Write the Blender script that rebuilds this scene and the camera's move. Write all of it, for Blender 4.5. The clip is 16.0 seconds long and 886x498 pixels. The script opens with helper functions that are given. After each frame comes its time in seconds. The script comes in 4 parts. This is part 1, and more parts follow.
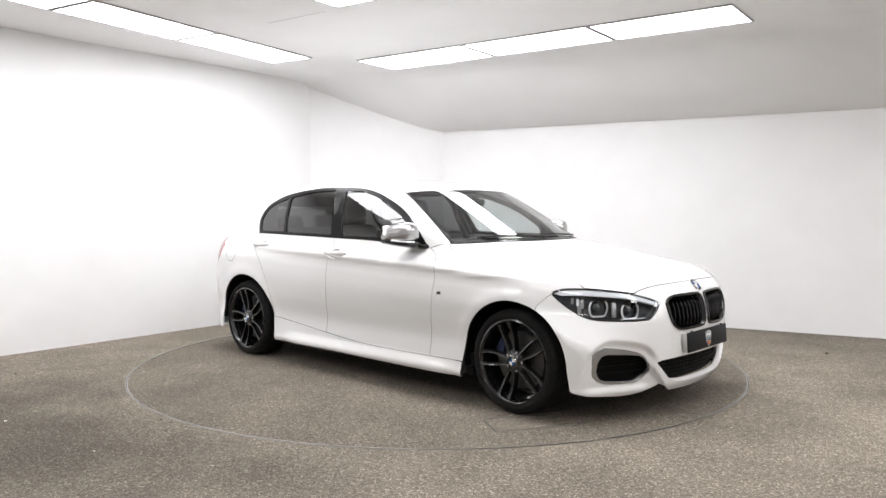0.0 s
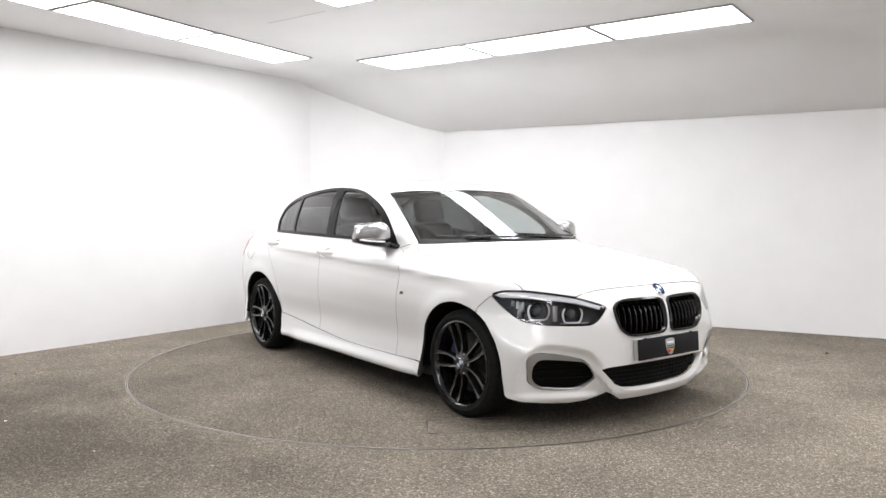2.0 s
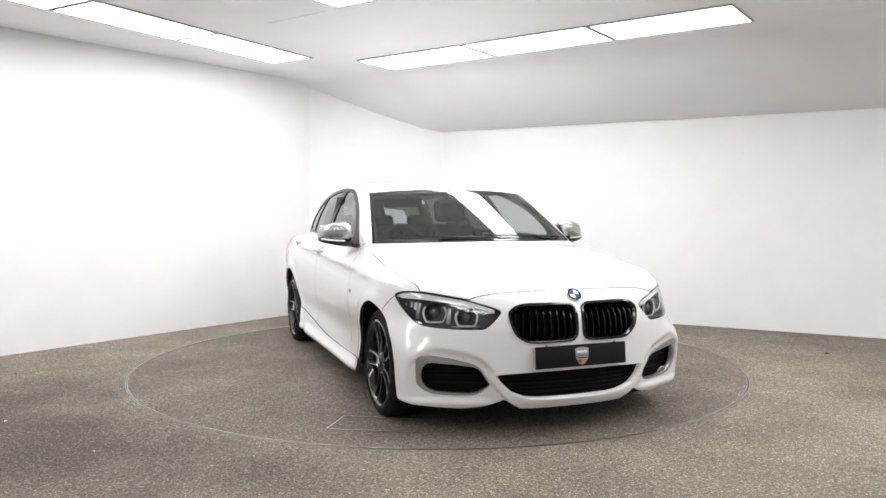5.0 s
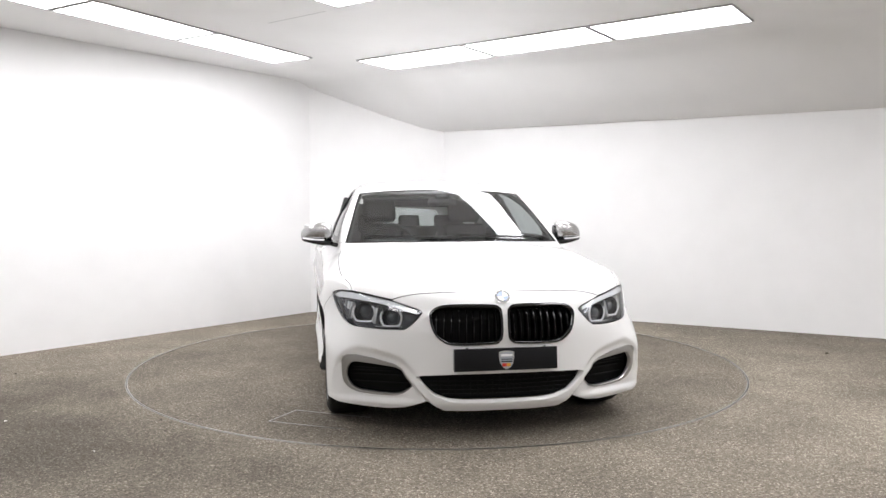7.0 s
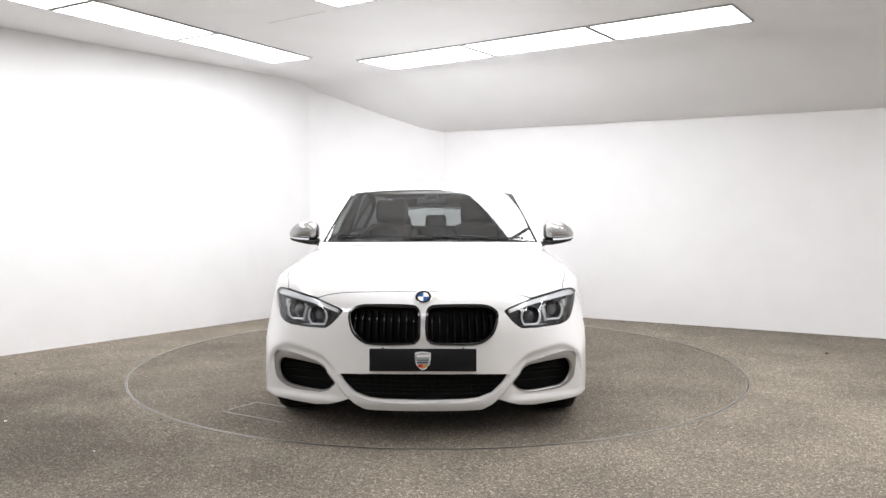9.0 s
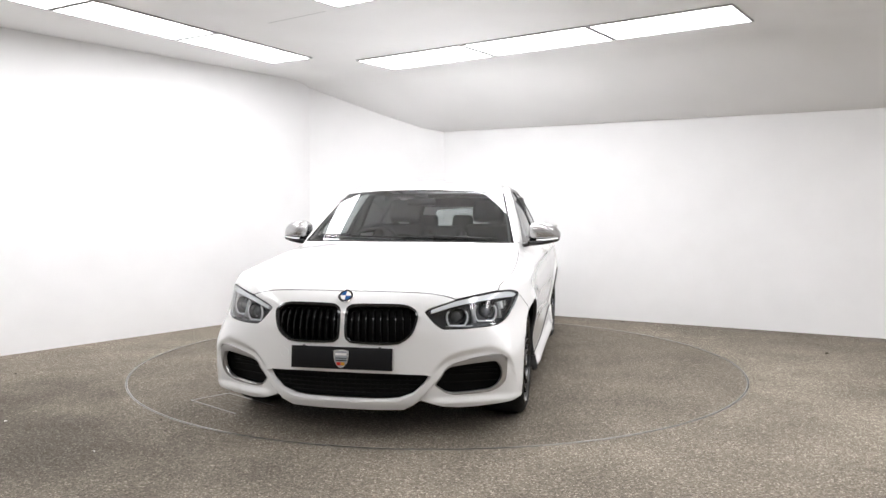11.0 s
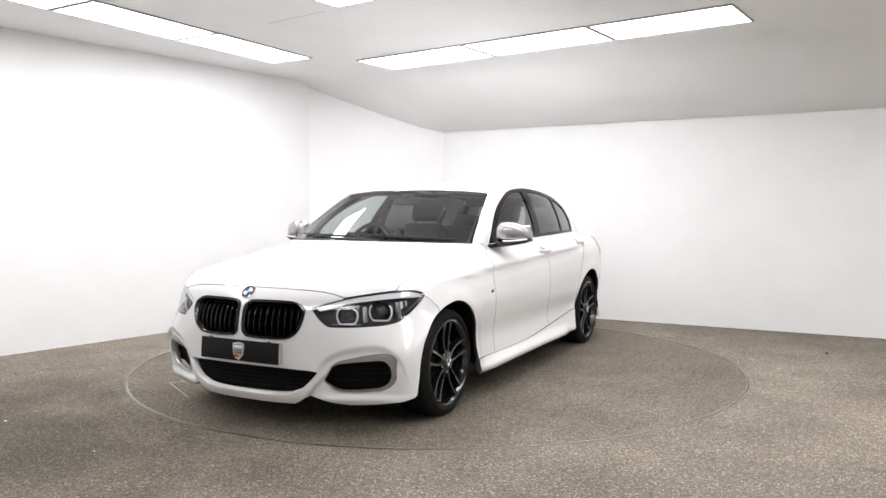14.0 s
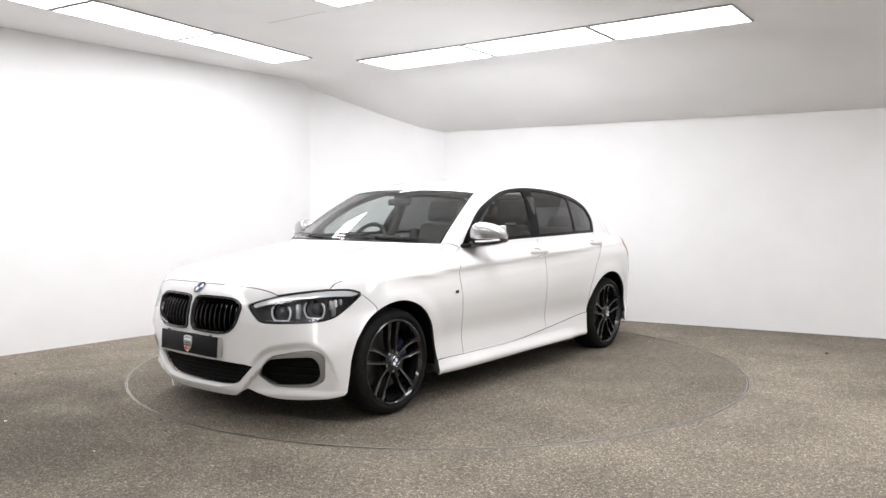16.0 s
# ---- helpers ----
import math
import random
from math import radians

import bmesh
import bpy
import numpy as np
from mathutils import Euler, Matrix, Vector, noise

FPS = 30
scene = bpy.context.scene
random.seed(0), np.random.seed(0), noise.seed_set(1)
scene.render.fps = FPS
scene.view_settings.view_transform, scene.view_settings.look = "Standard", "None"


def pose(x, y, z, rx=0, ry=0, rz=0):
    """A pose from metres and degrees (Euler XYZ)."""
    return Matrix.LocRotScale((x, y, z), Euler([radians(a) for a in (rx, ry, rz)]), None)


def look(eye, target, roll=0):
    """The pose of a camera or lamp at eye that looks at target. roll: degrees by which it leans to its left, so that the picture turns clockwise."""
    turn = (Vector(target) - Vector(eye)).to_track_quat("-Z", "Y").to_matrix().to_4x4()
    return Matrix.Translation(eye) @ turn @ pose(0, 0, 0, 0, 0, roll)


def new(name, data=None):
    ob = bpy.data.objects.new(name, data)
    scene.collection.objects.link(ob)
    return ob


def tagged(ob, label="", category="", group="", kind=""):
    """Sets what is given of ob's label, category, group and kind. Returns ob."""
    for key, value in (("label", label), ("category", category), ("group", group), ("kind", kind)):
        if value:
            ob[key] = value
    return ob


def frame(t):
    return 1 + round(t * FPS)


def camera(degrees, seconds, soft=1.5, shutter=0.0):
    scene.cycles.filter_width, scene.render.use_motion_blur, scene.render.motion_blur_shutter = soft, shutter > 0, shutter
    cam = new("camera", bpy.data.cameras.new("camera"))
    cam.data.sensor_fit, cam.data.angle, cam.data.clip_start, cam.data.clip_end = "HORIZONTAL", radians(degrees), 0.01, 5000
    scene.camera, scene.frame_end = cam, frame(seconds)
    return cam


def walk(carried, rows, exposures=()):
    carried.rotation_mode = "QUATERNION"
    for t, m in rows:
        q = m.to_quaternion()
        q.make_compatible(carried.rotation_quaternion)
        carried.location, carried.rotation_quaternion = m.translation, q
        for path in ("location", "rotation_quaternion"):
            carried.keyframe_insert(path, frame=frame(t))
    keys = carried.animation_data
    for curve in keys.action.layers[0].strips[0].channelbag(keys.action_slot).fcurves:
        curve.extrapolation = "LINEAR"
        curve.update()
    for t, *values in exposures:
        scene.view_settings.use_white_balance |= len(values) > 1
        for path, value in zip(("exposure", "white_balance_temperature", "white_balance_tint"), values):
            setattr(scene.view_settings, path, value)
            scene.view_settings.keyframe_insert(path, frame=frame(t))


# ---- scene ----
from mathutils.geometry import delaunay_2d_cdt

# ---- camera: stands still ----
FOV = math.degrees(2 * math.atan(784 / 1356.3))
cam = camera(FOV, 16.0, soft=1.5)
EYE = Vector((0.0, -5.962, 1.175))
AIM = EYE + Vector((0.006465, 0.998655, -0.051436))
walk(cam, [(0.0, look(EYE, AIM, 0.03)), (16.0, look(EYE, AIM, 0.03))])

# ---- light: ceiling panels only, faint grey world outside the closed room ----
world = bpy.data.worlds.new("world")
world.use_nodes = True
scene.world = world
world.node_tree.nodes["Background"].inputs[0].default_value = (0.8, 0.85, 0.9, 1)
world.node_tree.nodes["Background"].inputs[1].default_value = 0.3
scene.view_settings.exposure = 0.38
PANEL_GLOW = 8.8


# ---- materials ----
def mat(name, base=(0.8, 0.8, 0.8), rough=0.5, metal=0.0, coat=0.0, spec=0.5, glow=None, trans=0.0, ior=1.45):
    m = bpy.data.materials.new(name)
    m.use_nodes = True
    b = m.node_tree.nodes["Principled BSDF"]
    b.inputs["Base Color"].default_value = (*base, 1)
    b.inputs["Roughness"].default_value = rough
    b.inputs["Metallic"].default_value = metal
    b.inputs["Coat Weight"].default_value = coat
    b.inputs["Coat Roughness"].default_value = 0.03
    b.inputs["Specular IOR Level"].default_value = spec
    b.inputs["Transmission Weight"].default_value = trans
    b.inputs["IOR"].default_value = ior
    if glow:
        b.inputs["Emission Color"].default_value = (*glow[0], 1)
        b.inputs["Emission Strength"].default_value = glow[1]
    return m


def nodes_of(m):
    return m.node_tree.nodes, m.node_tree.links, m.node_tree.nodes["Principled BSDF"]


def mottled(m, c1, c2, scale, detail=4.0, bump=0.0, bump_scale=None, rough=None, wide=None):
    """Colour noise between c1 and c2 (with a second, wide noise), fine bump and uneven roughness, in object space."""
    n, l, b = nodes_of(m)
    tc = n.new("ShaderNodeTexCoord")
    no = n.new("ShaderNodeTexNoise")
    no.inputs["Scale"].default_value, no.inputs["Detail"].default_value = scale, detail
    l.new(tc.outputs["Object"], no.inputs["Vector"])
    ramp = n.new("ShaderNodeValToRGB")
    ramp.color_ramp.elements[0].position, ramp.color_ramp.elements[1].position = 0.3, 0.7
    ramp.color_ramp.elements[0].color, ramp.color_ramp.elements[1].color = (*c1, 1), (*c2, 1)
    l.new(no.outputs["Fac"], ramp.inputs["Fac"])
    col = ramp.outputs["Color"]
    if wide:
        wn = n.new("ShaderNodeTexNoise")
        wn.inputs["Scale"].default_value, wn.inputs["Detail"].default_value = wide[0], 3.0
        l.new(tc.outputs["Object"], wn.inputs["Vector"])
        wr = n.new("ShaderNodeMapRange")
        wr.inputs["From Min"].default_value, wr.inputs["From Max"].default_value = 0.3, 0.7
        wr.inputs["To Min"].default_value, wr.inputs["To Max"].default_value = wide[1], wide[2]
        l.new(wn.outputs["Fac"], wr.inputs["Value"])
        mx = n.new("ShaderNodeMix")
        mx.data_type, mx.blend_type = "RGBA", "MULTIPLY"
        mx.inputs[0].default_value = 1.0
        l.new(col, mx.inputs[6])
        l.new(wr.outputs["Result"], mx.inputs[7])
        col = mx.outputs[2]
    l.new(col, b.inputs["Base Color"])
    if rough:
        rr = n.new("ShaderNodeMapRange")
        rr.inputs["To Min"].default_value, rr.inputs["To Max"].default_value = rough
        l.new(no.outputs["Fac"], rr.inputs["Value"])
        l.new(rr.outputs["Result"], b.inputs["Roughness"])
    if bump:
        bn = n.new("ShaderNodeTexNoise")
        bn.inputs["Scale"].default_value, bn.inputs["Detail"].default_value = bump_scale or scale, 3.0
        l.new(tc.outputs["Object"], bn.inputs["Vector"])
        bp = n.new("ShaderNodeBump")
        bp.inputs["Strength"].default_value, bp.inputs["Distance"].default_value = bump, 0.004
        l.new(bn.outputs["Fac"], bp.inputs["Height"])
        l.new(bp.outputs["Normal"], b.inputs["Normal"])
    return m


WALL = mottled(mat("white_wall_paint", rough=0.6), (0.86, 0.86, 0.86), (0.89, 0.89, 0.89), 3.0, bump=0.05, bump_scale=90, wide=(0.5, 0.96, 1.0))
CEIL = mottled(mat("white_ceiling_paint", rough=0.7), (0.89, 0.89, 0.89), (0.92, 0.92, 0.92), 2.0, bump=0.04, bump_scale=60, wide=(0.6, 0.96, 1.0))
GLOW = mat("led_diffuser", (0.9, 0.9, 0.9), 0.5, glow=((1.0, 0.987, 1.015), PANEL_GLOW))
PANEL_RIM = mat("light_frame_grey", (0.42, 0.42, 0.42), 0.5)


def carpet(name, tone, dulled=None):
    """Fibre-bonded floor covering: fine light and dark specks, wide patches of uneven tone."""
    m = mat(name, rough=0.9, spec=0.2)
    n, l, b = nodes_of(m)
    tc = n.new("ShaderNodeTexCoord")
    vo = n.new("ShaderNodeTexVoronoi")
    vo.inputs["Scale"].default_value = 150
    l.new(tc.outputs["Object"], vo.inputs["Vector"])
    sp = n.new("ShaderNodeSeparateColor")
    l.new(vo.outputs["Color"], sp.inputs["Color"])
    ramp = n.new("ShaderNodeValToRGB")
    e = ramp.color_ramp.elements
    e[0].position, e[0].color = 0.0, (0.089 * tone, 0.076 * tone, 0.056 * tone, 1)
    e[1].position, e[1].color = 1.0, (0.37 * tone, 0.335 * tone, 0.28 * tone, 1)
    for at, c in ((0.35, (0.132, 0.114, 0.091)), (0.75, (0.178, 0.157, 0.127)), (0.92, (0.240, 0.215, 0.177))):
        k = e.new(at)
        k.color = (c[0] * tone, c[1] * tone, c[2] * tone, 1)
    l.new(sp.outputs["Red"], ramp.inputs["Fac"])
    col = ramp.outputs["Color"]
    for scale, lo, hi in ((0.55, 0.78, 1.13), (2.3, 0.86, 1.09), (45.0, 0.86, 1.12)):
        wn = n.new("ShaderNodeTexNoise")
        wn.inputs["Scale"].default_value, wn.inputs["Detail"].default_value = scale, 3.0
        l.new(tc.outputs["Object"], wn.inputs["Vector"])
        wr = n.new("ShaderNodeMapRange")
        wr.inputs["From Min"].default_value, wr.inputs["From Max"].default_value = 0.3, 0.7
        wr.inputs["To Min"].default_value, wr.inputs["To Max"].default_value = lo, hi
        l.new(wn.outputs["Fac"], wr.inputs["Value"])
        mx = n.new("ShaderNodeMix")
        mx.data_type, mx.blend_type = "RGBA", "MULTIPLY"
        mx.inputs[0].default_value = 1.0
        l.new(col, mx.inputs[6])
        l.new(wr.outputs["Result"], mx.inputs[7])
        col = mx.outputs[2]
    for cx, cy, turn, rx, ry, dark in dulled or ():
        # darker oval patch with a ragged, soft edge
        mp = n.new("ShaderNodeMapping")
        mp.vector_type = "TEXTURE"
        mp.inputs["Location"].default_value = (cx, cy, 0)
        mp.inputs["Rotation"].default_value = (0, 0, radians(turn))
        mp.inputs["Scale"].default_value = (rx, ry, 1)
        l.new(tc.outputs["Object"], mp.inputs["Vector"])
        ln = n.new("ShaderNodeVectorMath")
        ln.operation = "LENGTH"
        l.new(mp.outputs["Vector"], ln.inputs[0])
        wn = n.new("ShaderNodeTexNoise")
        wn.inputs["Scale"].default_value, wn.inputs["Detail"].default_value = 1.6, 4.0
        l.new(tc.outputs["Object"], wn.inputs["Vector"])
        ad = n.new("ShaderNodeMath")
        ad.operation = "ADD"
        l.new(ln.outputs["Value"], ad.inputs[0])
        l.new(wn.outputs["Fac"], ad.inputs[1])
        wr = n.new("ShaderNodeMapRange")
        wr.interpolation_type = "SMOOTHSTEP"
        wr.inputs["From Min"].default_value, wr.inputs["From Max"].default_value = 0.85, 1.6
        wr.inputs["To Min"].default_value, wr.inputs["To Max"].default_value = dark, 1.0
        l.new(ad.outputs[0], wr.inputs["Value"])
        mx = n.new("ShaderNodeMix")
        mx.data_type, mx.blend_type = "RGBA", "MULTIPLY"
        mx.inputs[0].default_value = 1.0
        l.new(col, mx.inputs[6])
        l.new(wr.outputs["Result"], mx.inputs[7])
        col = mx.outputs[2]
    l.new(col, b.inputs["Base Color"])
    bp = n.new("ShaderNodeBump")
    bp.inputs["Strength"].default_value, bp.inputs["Distance"].default_value = 0.5, 0.003
    l.new(sp.outputs["Green"], bp.inputs["Height"])
    l.new(bp.outputs["Normal"], b.inputs["Normal"])
    return m


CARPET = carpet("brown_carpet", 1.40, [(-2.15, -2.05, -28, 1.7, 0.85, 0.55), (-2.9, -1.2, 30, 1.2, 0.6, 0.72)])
CARPET_TABLE = carpet("brown_carpet_turntable", 1.14)
STEEL = mat("brushed_steel", (0.44, 0.43, 0.41), 0.4, metal=1.0)
# also colours panel edges, putting the shade of the shut lines into colour
DARK_GAP = mat("dark_gap", (0.035, 0.035, 0.035), 0.9)
PAINT = mat("white_car_paint", (0.79, 0.79, 0.785), 0.4, coat=1.0, spec=0.3)
GLOSS_BLACK = mat("gloss_black_trim", (0.004, 0.004, 0.0045), 0.12, coat=0.3)
DEEP_BLACK = mat("black_mesh_plastic", (0.004, 0.004, 0.004), 0.6, spec=0.15)
SATIN_BLACK = mottled(mat("satin_black_plastic", rough=0.5), (0.012, 0.012, 0.012), (0.02, 0.02, 0.02), 60, bump=0.05)
TYRE = mottled(mat("tyre_rubber", rough=0.7, spec=0.2), (0.006, 0.006, 0.006), (0.012, 0.012, 0.0115), 40, bump=0.1)
ALLOY = mat("dark_grey_alloy", (0.013, 0.0135, 0.015), 0.2, metal=0.4, coat=0.9)
DISC = mat("brake_disc_steel", (0.10, 0.098, 0.095), 0.35, metal=1.0)
CALIPER = mat("blue_caliper", (0.006, 0.012, 0.05), 0.4)
CHROME = mat("chrome", (0.74, 0.74, 0.74), 0.2, metal=1.0)
SATIN_SILVER = mat("satin_silver_trim", (0.42, 0.42, 0.42), 0.32, metal=0.9)
MIRROR_CAP = mat("satin_mirror_cap", (0.48, 0.48, 0.48), 0.27, metal=0.95)
TRIM = mat("black_window_trim", (0.004, 0.004, 0.0045), 0.25, spec=0.14)
SLAT = mat("black_grille_slat", (0.004, 0.004, 0.0045), 0.16, spec=0.4)
CLOTH = mottled(mat("black_seat_cloth", rough=0.85, spec=0.2), (0.02, 0.02, 0.021), (0.04, 0.04, 0.041), 120, bump=0.3)
INNER = mottled(mat("dark_interior_plastic", rough=0.6), (0.025, 0.025, 0.026), (0.045, 0.045, 0.046), 80, bump=0.1)
RED_LAMP = mat("red_lamp_lens", (0.30, 0.01, 0.012), 0.1, coat=1.0)
BLUE = mat("badge_blue", (0.015, 0.085, 0.28), 0.25, coat=0.8)
WHITE_PLASTIC = mat("badge_white", (0.8, 0.8, 0.8), 0.3, coat=0.8)
RED = mat("badge_red", (0.5, 0.03, 0.02), 0.4)
GOLD = mat("badge_gold", (0.6, 0.3, 0.03), 0.4)
LENS_WHITE = mat("light_guide", (0.86, 0.87, 0.88), 0.2, coat=0.8)


def pane(name, tint, gloss=0.03, shine=0.09):
    """Thin tinted glass: clear passage tinted by the glass, with a Fresnel mirror on top."""
    m = bpy.data.materials.new(name)
    m.use_nodes = True
    n, l = m.node_tree.nodes, m.node_tree.links
    n.remove(n["Principled BSDF"])
    tr, gl, mx, lw, pw, ma = (n.new(k) for k in ("ShaderNodeBsdfTransparent", "ShaderNodeBsdfGlossy", "ShaderNodeMixShader", "ShaderNodeLayerWeight", "ShaderNodeMath", "ShaderNodeMath"))
    tr.inputs["Color"].default_value = (*tint, 1)
    gl.inputs["Roughness"].default_value = gloss
    lw.inputs["Blend"].default_value = 0.5
    pw.operation, ma.operation = "POWER", "MULTIPLY_ADD"
    pw.inputs[1].default_value = 4.5
    ma.inputs[1].default_value, ma.inputs[2].default_value = 0.90, shine
    l.new(lw.outputs["Facing"], pw.inputs[0])
    l.new(pw.outputs[0], ma.inputs[0])
    l.new(ma.outputs[0], mx.inputs[0])
    l.new(tr.outputs[0], mx.inputs[1])
    l.new(gl.outputs[0], mx.inputs[2])
    l.new(mx.outputs[0], n["Material Output"].inputs["Surface"])
    return m


GLASS = pane("windscreen_glass", (0.74, 0.78, 0.77))
SIDE_GLASS = pane("side_glass", (0.74, 0.79, 0.79))
REAR_GLASS = pane("rear_glass", (0.50, 0.53, 0.53))
PRIVACY = pane("privacy_glass", (0.12, 0.125, 0.13))
CLEAR = pane("clear_lamp_lens", (0.86, 0.88, 0.90), 0.02, 0.06)


# ---- mesh helpers ----
def mesh_ob(name, bm, material, parent=None, label="", smooth=True):
    me = bpy.data.meshes.new(name)
    bm.normal_update()
    bm.to_mesh(me)
    bm.free()
    me.materials.append(material)
    if smooth:
        for p in me.polygons:
            p.use_smooth = True
        me.set_sharp_from_angle(angle=radians(35))
    ob = new(name, me)
    ob.parent = parent
    if label:
        tagged(ob, label)
    return ob


def part(name, bm, material, parent, label="", smooth=True):
    return mesh_ob(name, bm, material, parent, label, smooth)


def box_bm(x0, x1, y0, y1, z0, z1, bevel=0.0, seg=2, bm=None):
    bm2 = bmesh.new()
    bmesh.ops.create_cube(bm2, size=1.0, matrix=Matrix.LocRotScale(((x0 + x1) / 2, (y0 + y1) / 2, (z0 + z1) / 2), None, (x1 - x0, y1 - y0, z1 - z0)))
    if bevel:
        bmesh.ops.bevel(bm2, geom=list(bm2.edges), offset=bevel, segments=seg, affect="EDGES", profile=0.5)
    return join(bm, bm2)


def join(bm, bm2):
    if bm is None:
        return bm2
    me = bpy.data.meshes.new("tmp")
    bm2.to_mesh(me)
    bm2.free()
    bm.from_mesh(me)
    bpy.data.meshes.remove(me)
    return bm


def lathe(profile, seg=48, axis="Y", close=False):
    """A turned shape: profile of (radius, along) pairs round the axis."""
    bm = bmesh.new()
    rings = []
    for i in range(seg):
        a = 2 * math.pi * i / seg
        ring = []
        for r, h in profile:
            c, s = r * math.cos(a), r * math.sin(a)
            ring.append(bm.verts.new((c, h, s) if axis == "Y" else (c, s, h) if axis == "Z" else (h, c, s)))
        rings.append(ring)
    n = len(profile)
    for i in range(seg):
        a, b = rings[i], rings[(i + 1) % seg]
        for j in range(n if close else n - 1):
            k = (j + 1) % n
            try:
                bm.faces.new((a[j], a[k], b[k], b[j]))
            except ValueError:
                pass
    bmesh.ops.remove_doubles(bm, verts=bm.verts, dist=1e-6)
    bmesh.ops.recalc_face_normals(bm, faces=bm.faces)
    return bm


def prism(outline, z0, z1, bevel=0.0):
    """An upright slab over a plan outline."""
    bm = bmesh.new()
    f = bm.faces.new([bm.verts.new((x, y, z0)) for x, y in outline])
    r = bmesh.ops.extrude_face_region(bm, geom=[f])
    bmesh.ops.translate(bm, verts=[v for v in r["geom"] if isinstance(v, bmesh.types.BMVert)], vec=(0, 0, z1 - z0))
    bmesh.ops.recalc_face_normals(bm, faces=bm.faces)
    if bevel:
        bmesh.ops.bevel(bm, geom=list(bm.edges), offset=bevel, segments=2, affect="EDGES", profile=0.5)
    return bm


# ---- room ----
CORNER_A, CORNER_B = Vector((-1.46, 2.80)), Vector((0.065, 3.153))
L_DIR, R_DIR = Vector((0.610, 0.792)).normalized(), Vector((0.877, -0.481)).normalized()
R_IN = Vector((-0.481, -0.877)).normalized()
CEIL_H, LOW_H = 2.615, 2.092
CORNER_F, CORNER_C = CORNER_A - L_DIR * 7.2, CORNER_B + R_DIR * 7.6
CORNER_D, CORNER_E = Vector((6.73, -8.0)), Vector((-5.85, -8.0))
TABLE_R = 2.262


def wall(name, a, b, h, label):
    d = (b - a).normalized()
    out = Vector((-d.y, d.x)) * 0.12
    if out.dot(Vector((0, -1)) - (a + b) / 2) > 0:
        out = -out
    bm = prism([a, b, b + out, a + out], -0.02, h)
    ob = mesh_ob(name, bm, WALL, smooth=False)
    return tagged(ob, label, "wall", kind="structure")


def build_room():
    wall("wall_west", CORNER_F, CORNER_A, CEIL_H + 0.1, "plain matt white painted studio wall with a smooth finish")
    wall("wall_north", CORNER_A, CORNER_B, CEIL_H + 0.1, "short white painted wall under the sloping ceiling")
    wall("wall_east", CORNER_B, CORNER_C, CEIL_H + 0.1, "long low white painted wall with scuffs along its foot")
    wall("wall_south_east", CORNER_C, CORNER_D, CEIL_H + 0.1, "plain white painted wall of the studio")
    wall("wall_south", CORNER_D, CORNER_E, CEIL_H + 0.1, "plain white painted wall facing the turntable")
    wall("wall_south_west", CORNER_E, CORNER_F, CEIL_H + 0.1, "plain white painted wall of the studio")
    # floor sheet with a round hole for the turntable
    bm = bmesh.new()
    n = 128
    inner = [bm.verts.new(((TABLE_R + 0.006) * math.cos(2 * math.pi * i / n), (TABLE_R + 0.006) * math.sin(2 * math.pi * i / n), 0)) for i in range(n)]
    mid = [bm.verts.new((2.9 * math.cos(2 * math.pi * i / n), 2.9 * math.sin(2 * math.pi * i / n), 0)) for i in range(n)]
    far = [bm.verts.new((13 * math.cos(2 * math.pi * i / n), 13 * math.sin(2 * math.pi * i / n), 0)) for i in range(n)]
    low = [bm.verts.new((v.co.x, v.co.y, -0.05)) for v in inner]
    for i in range(n):
        j = (i + 1) % n
        bm.faces.new((mid[i], inner[i], inner[j], mid[j]))
        bm.faces.new((far[i], mid[i], mid[j], far[j]))
        bm.faces.new((inner[i], low[i], low[j], inner[j]))
    bmesh.ops.recalc_face_normals(bm, faces=bm.faces)
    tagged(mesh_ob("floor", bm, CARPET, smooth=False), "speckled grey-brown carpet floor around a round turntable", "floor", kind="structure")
    bm = bmesh.new()
    bmesh.ops.create_cone(bm, cap_ends=True, segments=96, radius1=TABLE_R + 0.1, radius2=TABLE_R + 0.1, depth=0.02, matrix=pose(0, 0, -0.07))
    tagged(mesh_ob("turntable_pit", bm, DARK_GAP, smooth=False), "dark pit below the turntable gap", "pit", kind="structure")
    # steel edging ring in the floor
    ring = lathe([(TABLE_R + 0.0035, -0.03), (TABLE_R + 0.0035, 0.0015), (TABLE_R + 0.0075, 0.0015), (TABLE_R + 0.0075, -0.03)], 160, "Z")
    tagged(mesh_ob("floor_edging_trim", ring, STEEL, smooth=False), "thin steel edging strip round the turntable", "trim", kind="structure")
    # ceiling: flat part, eased crease and slope down to the low east wall
    bm = bmesh.new()
    prof = [(9.5, CEIL_H), (1.42, CEIL_H), (1.25, CEIL_H - 0.004), (1.12, CEIL_H - 0.03), (1.0, CEIL_H - 0.083), (0.824, 2.437), (0.475, 2.262), (0.161, 2.128), (0.0, LOW_H), (-0.3, LOW_H - 0.08)]
    rows = []
    for d, z in prof:
        o = CORNER_B + R_IN * d
        rows.append([bm.verts.new((*(o + R_DIR * s), z)) for s in (-9, 9)])
    for a, b in zip(rows, rows[1:]):
        bm.faces.new((a[0], a[1], b[1], b[0]))
    top = bmesh.ops.extrude_face_region(bm, geom=list(bm.faces))
    bmesh.ops.translate(bm, verts=[v for v in top["geom"] if isinstance(v, bmesh.types.BMVert)], vec=(0, 0, 0.12))
    bmesh.ops.recalc_face_normals(bm, faces=bm.faces)
    ob = mesh_ob("ceiling", bm, CEIL)
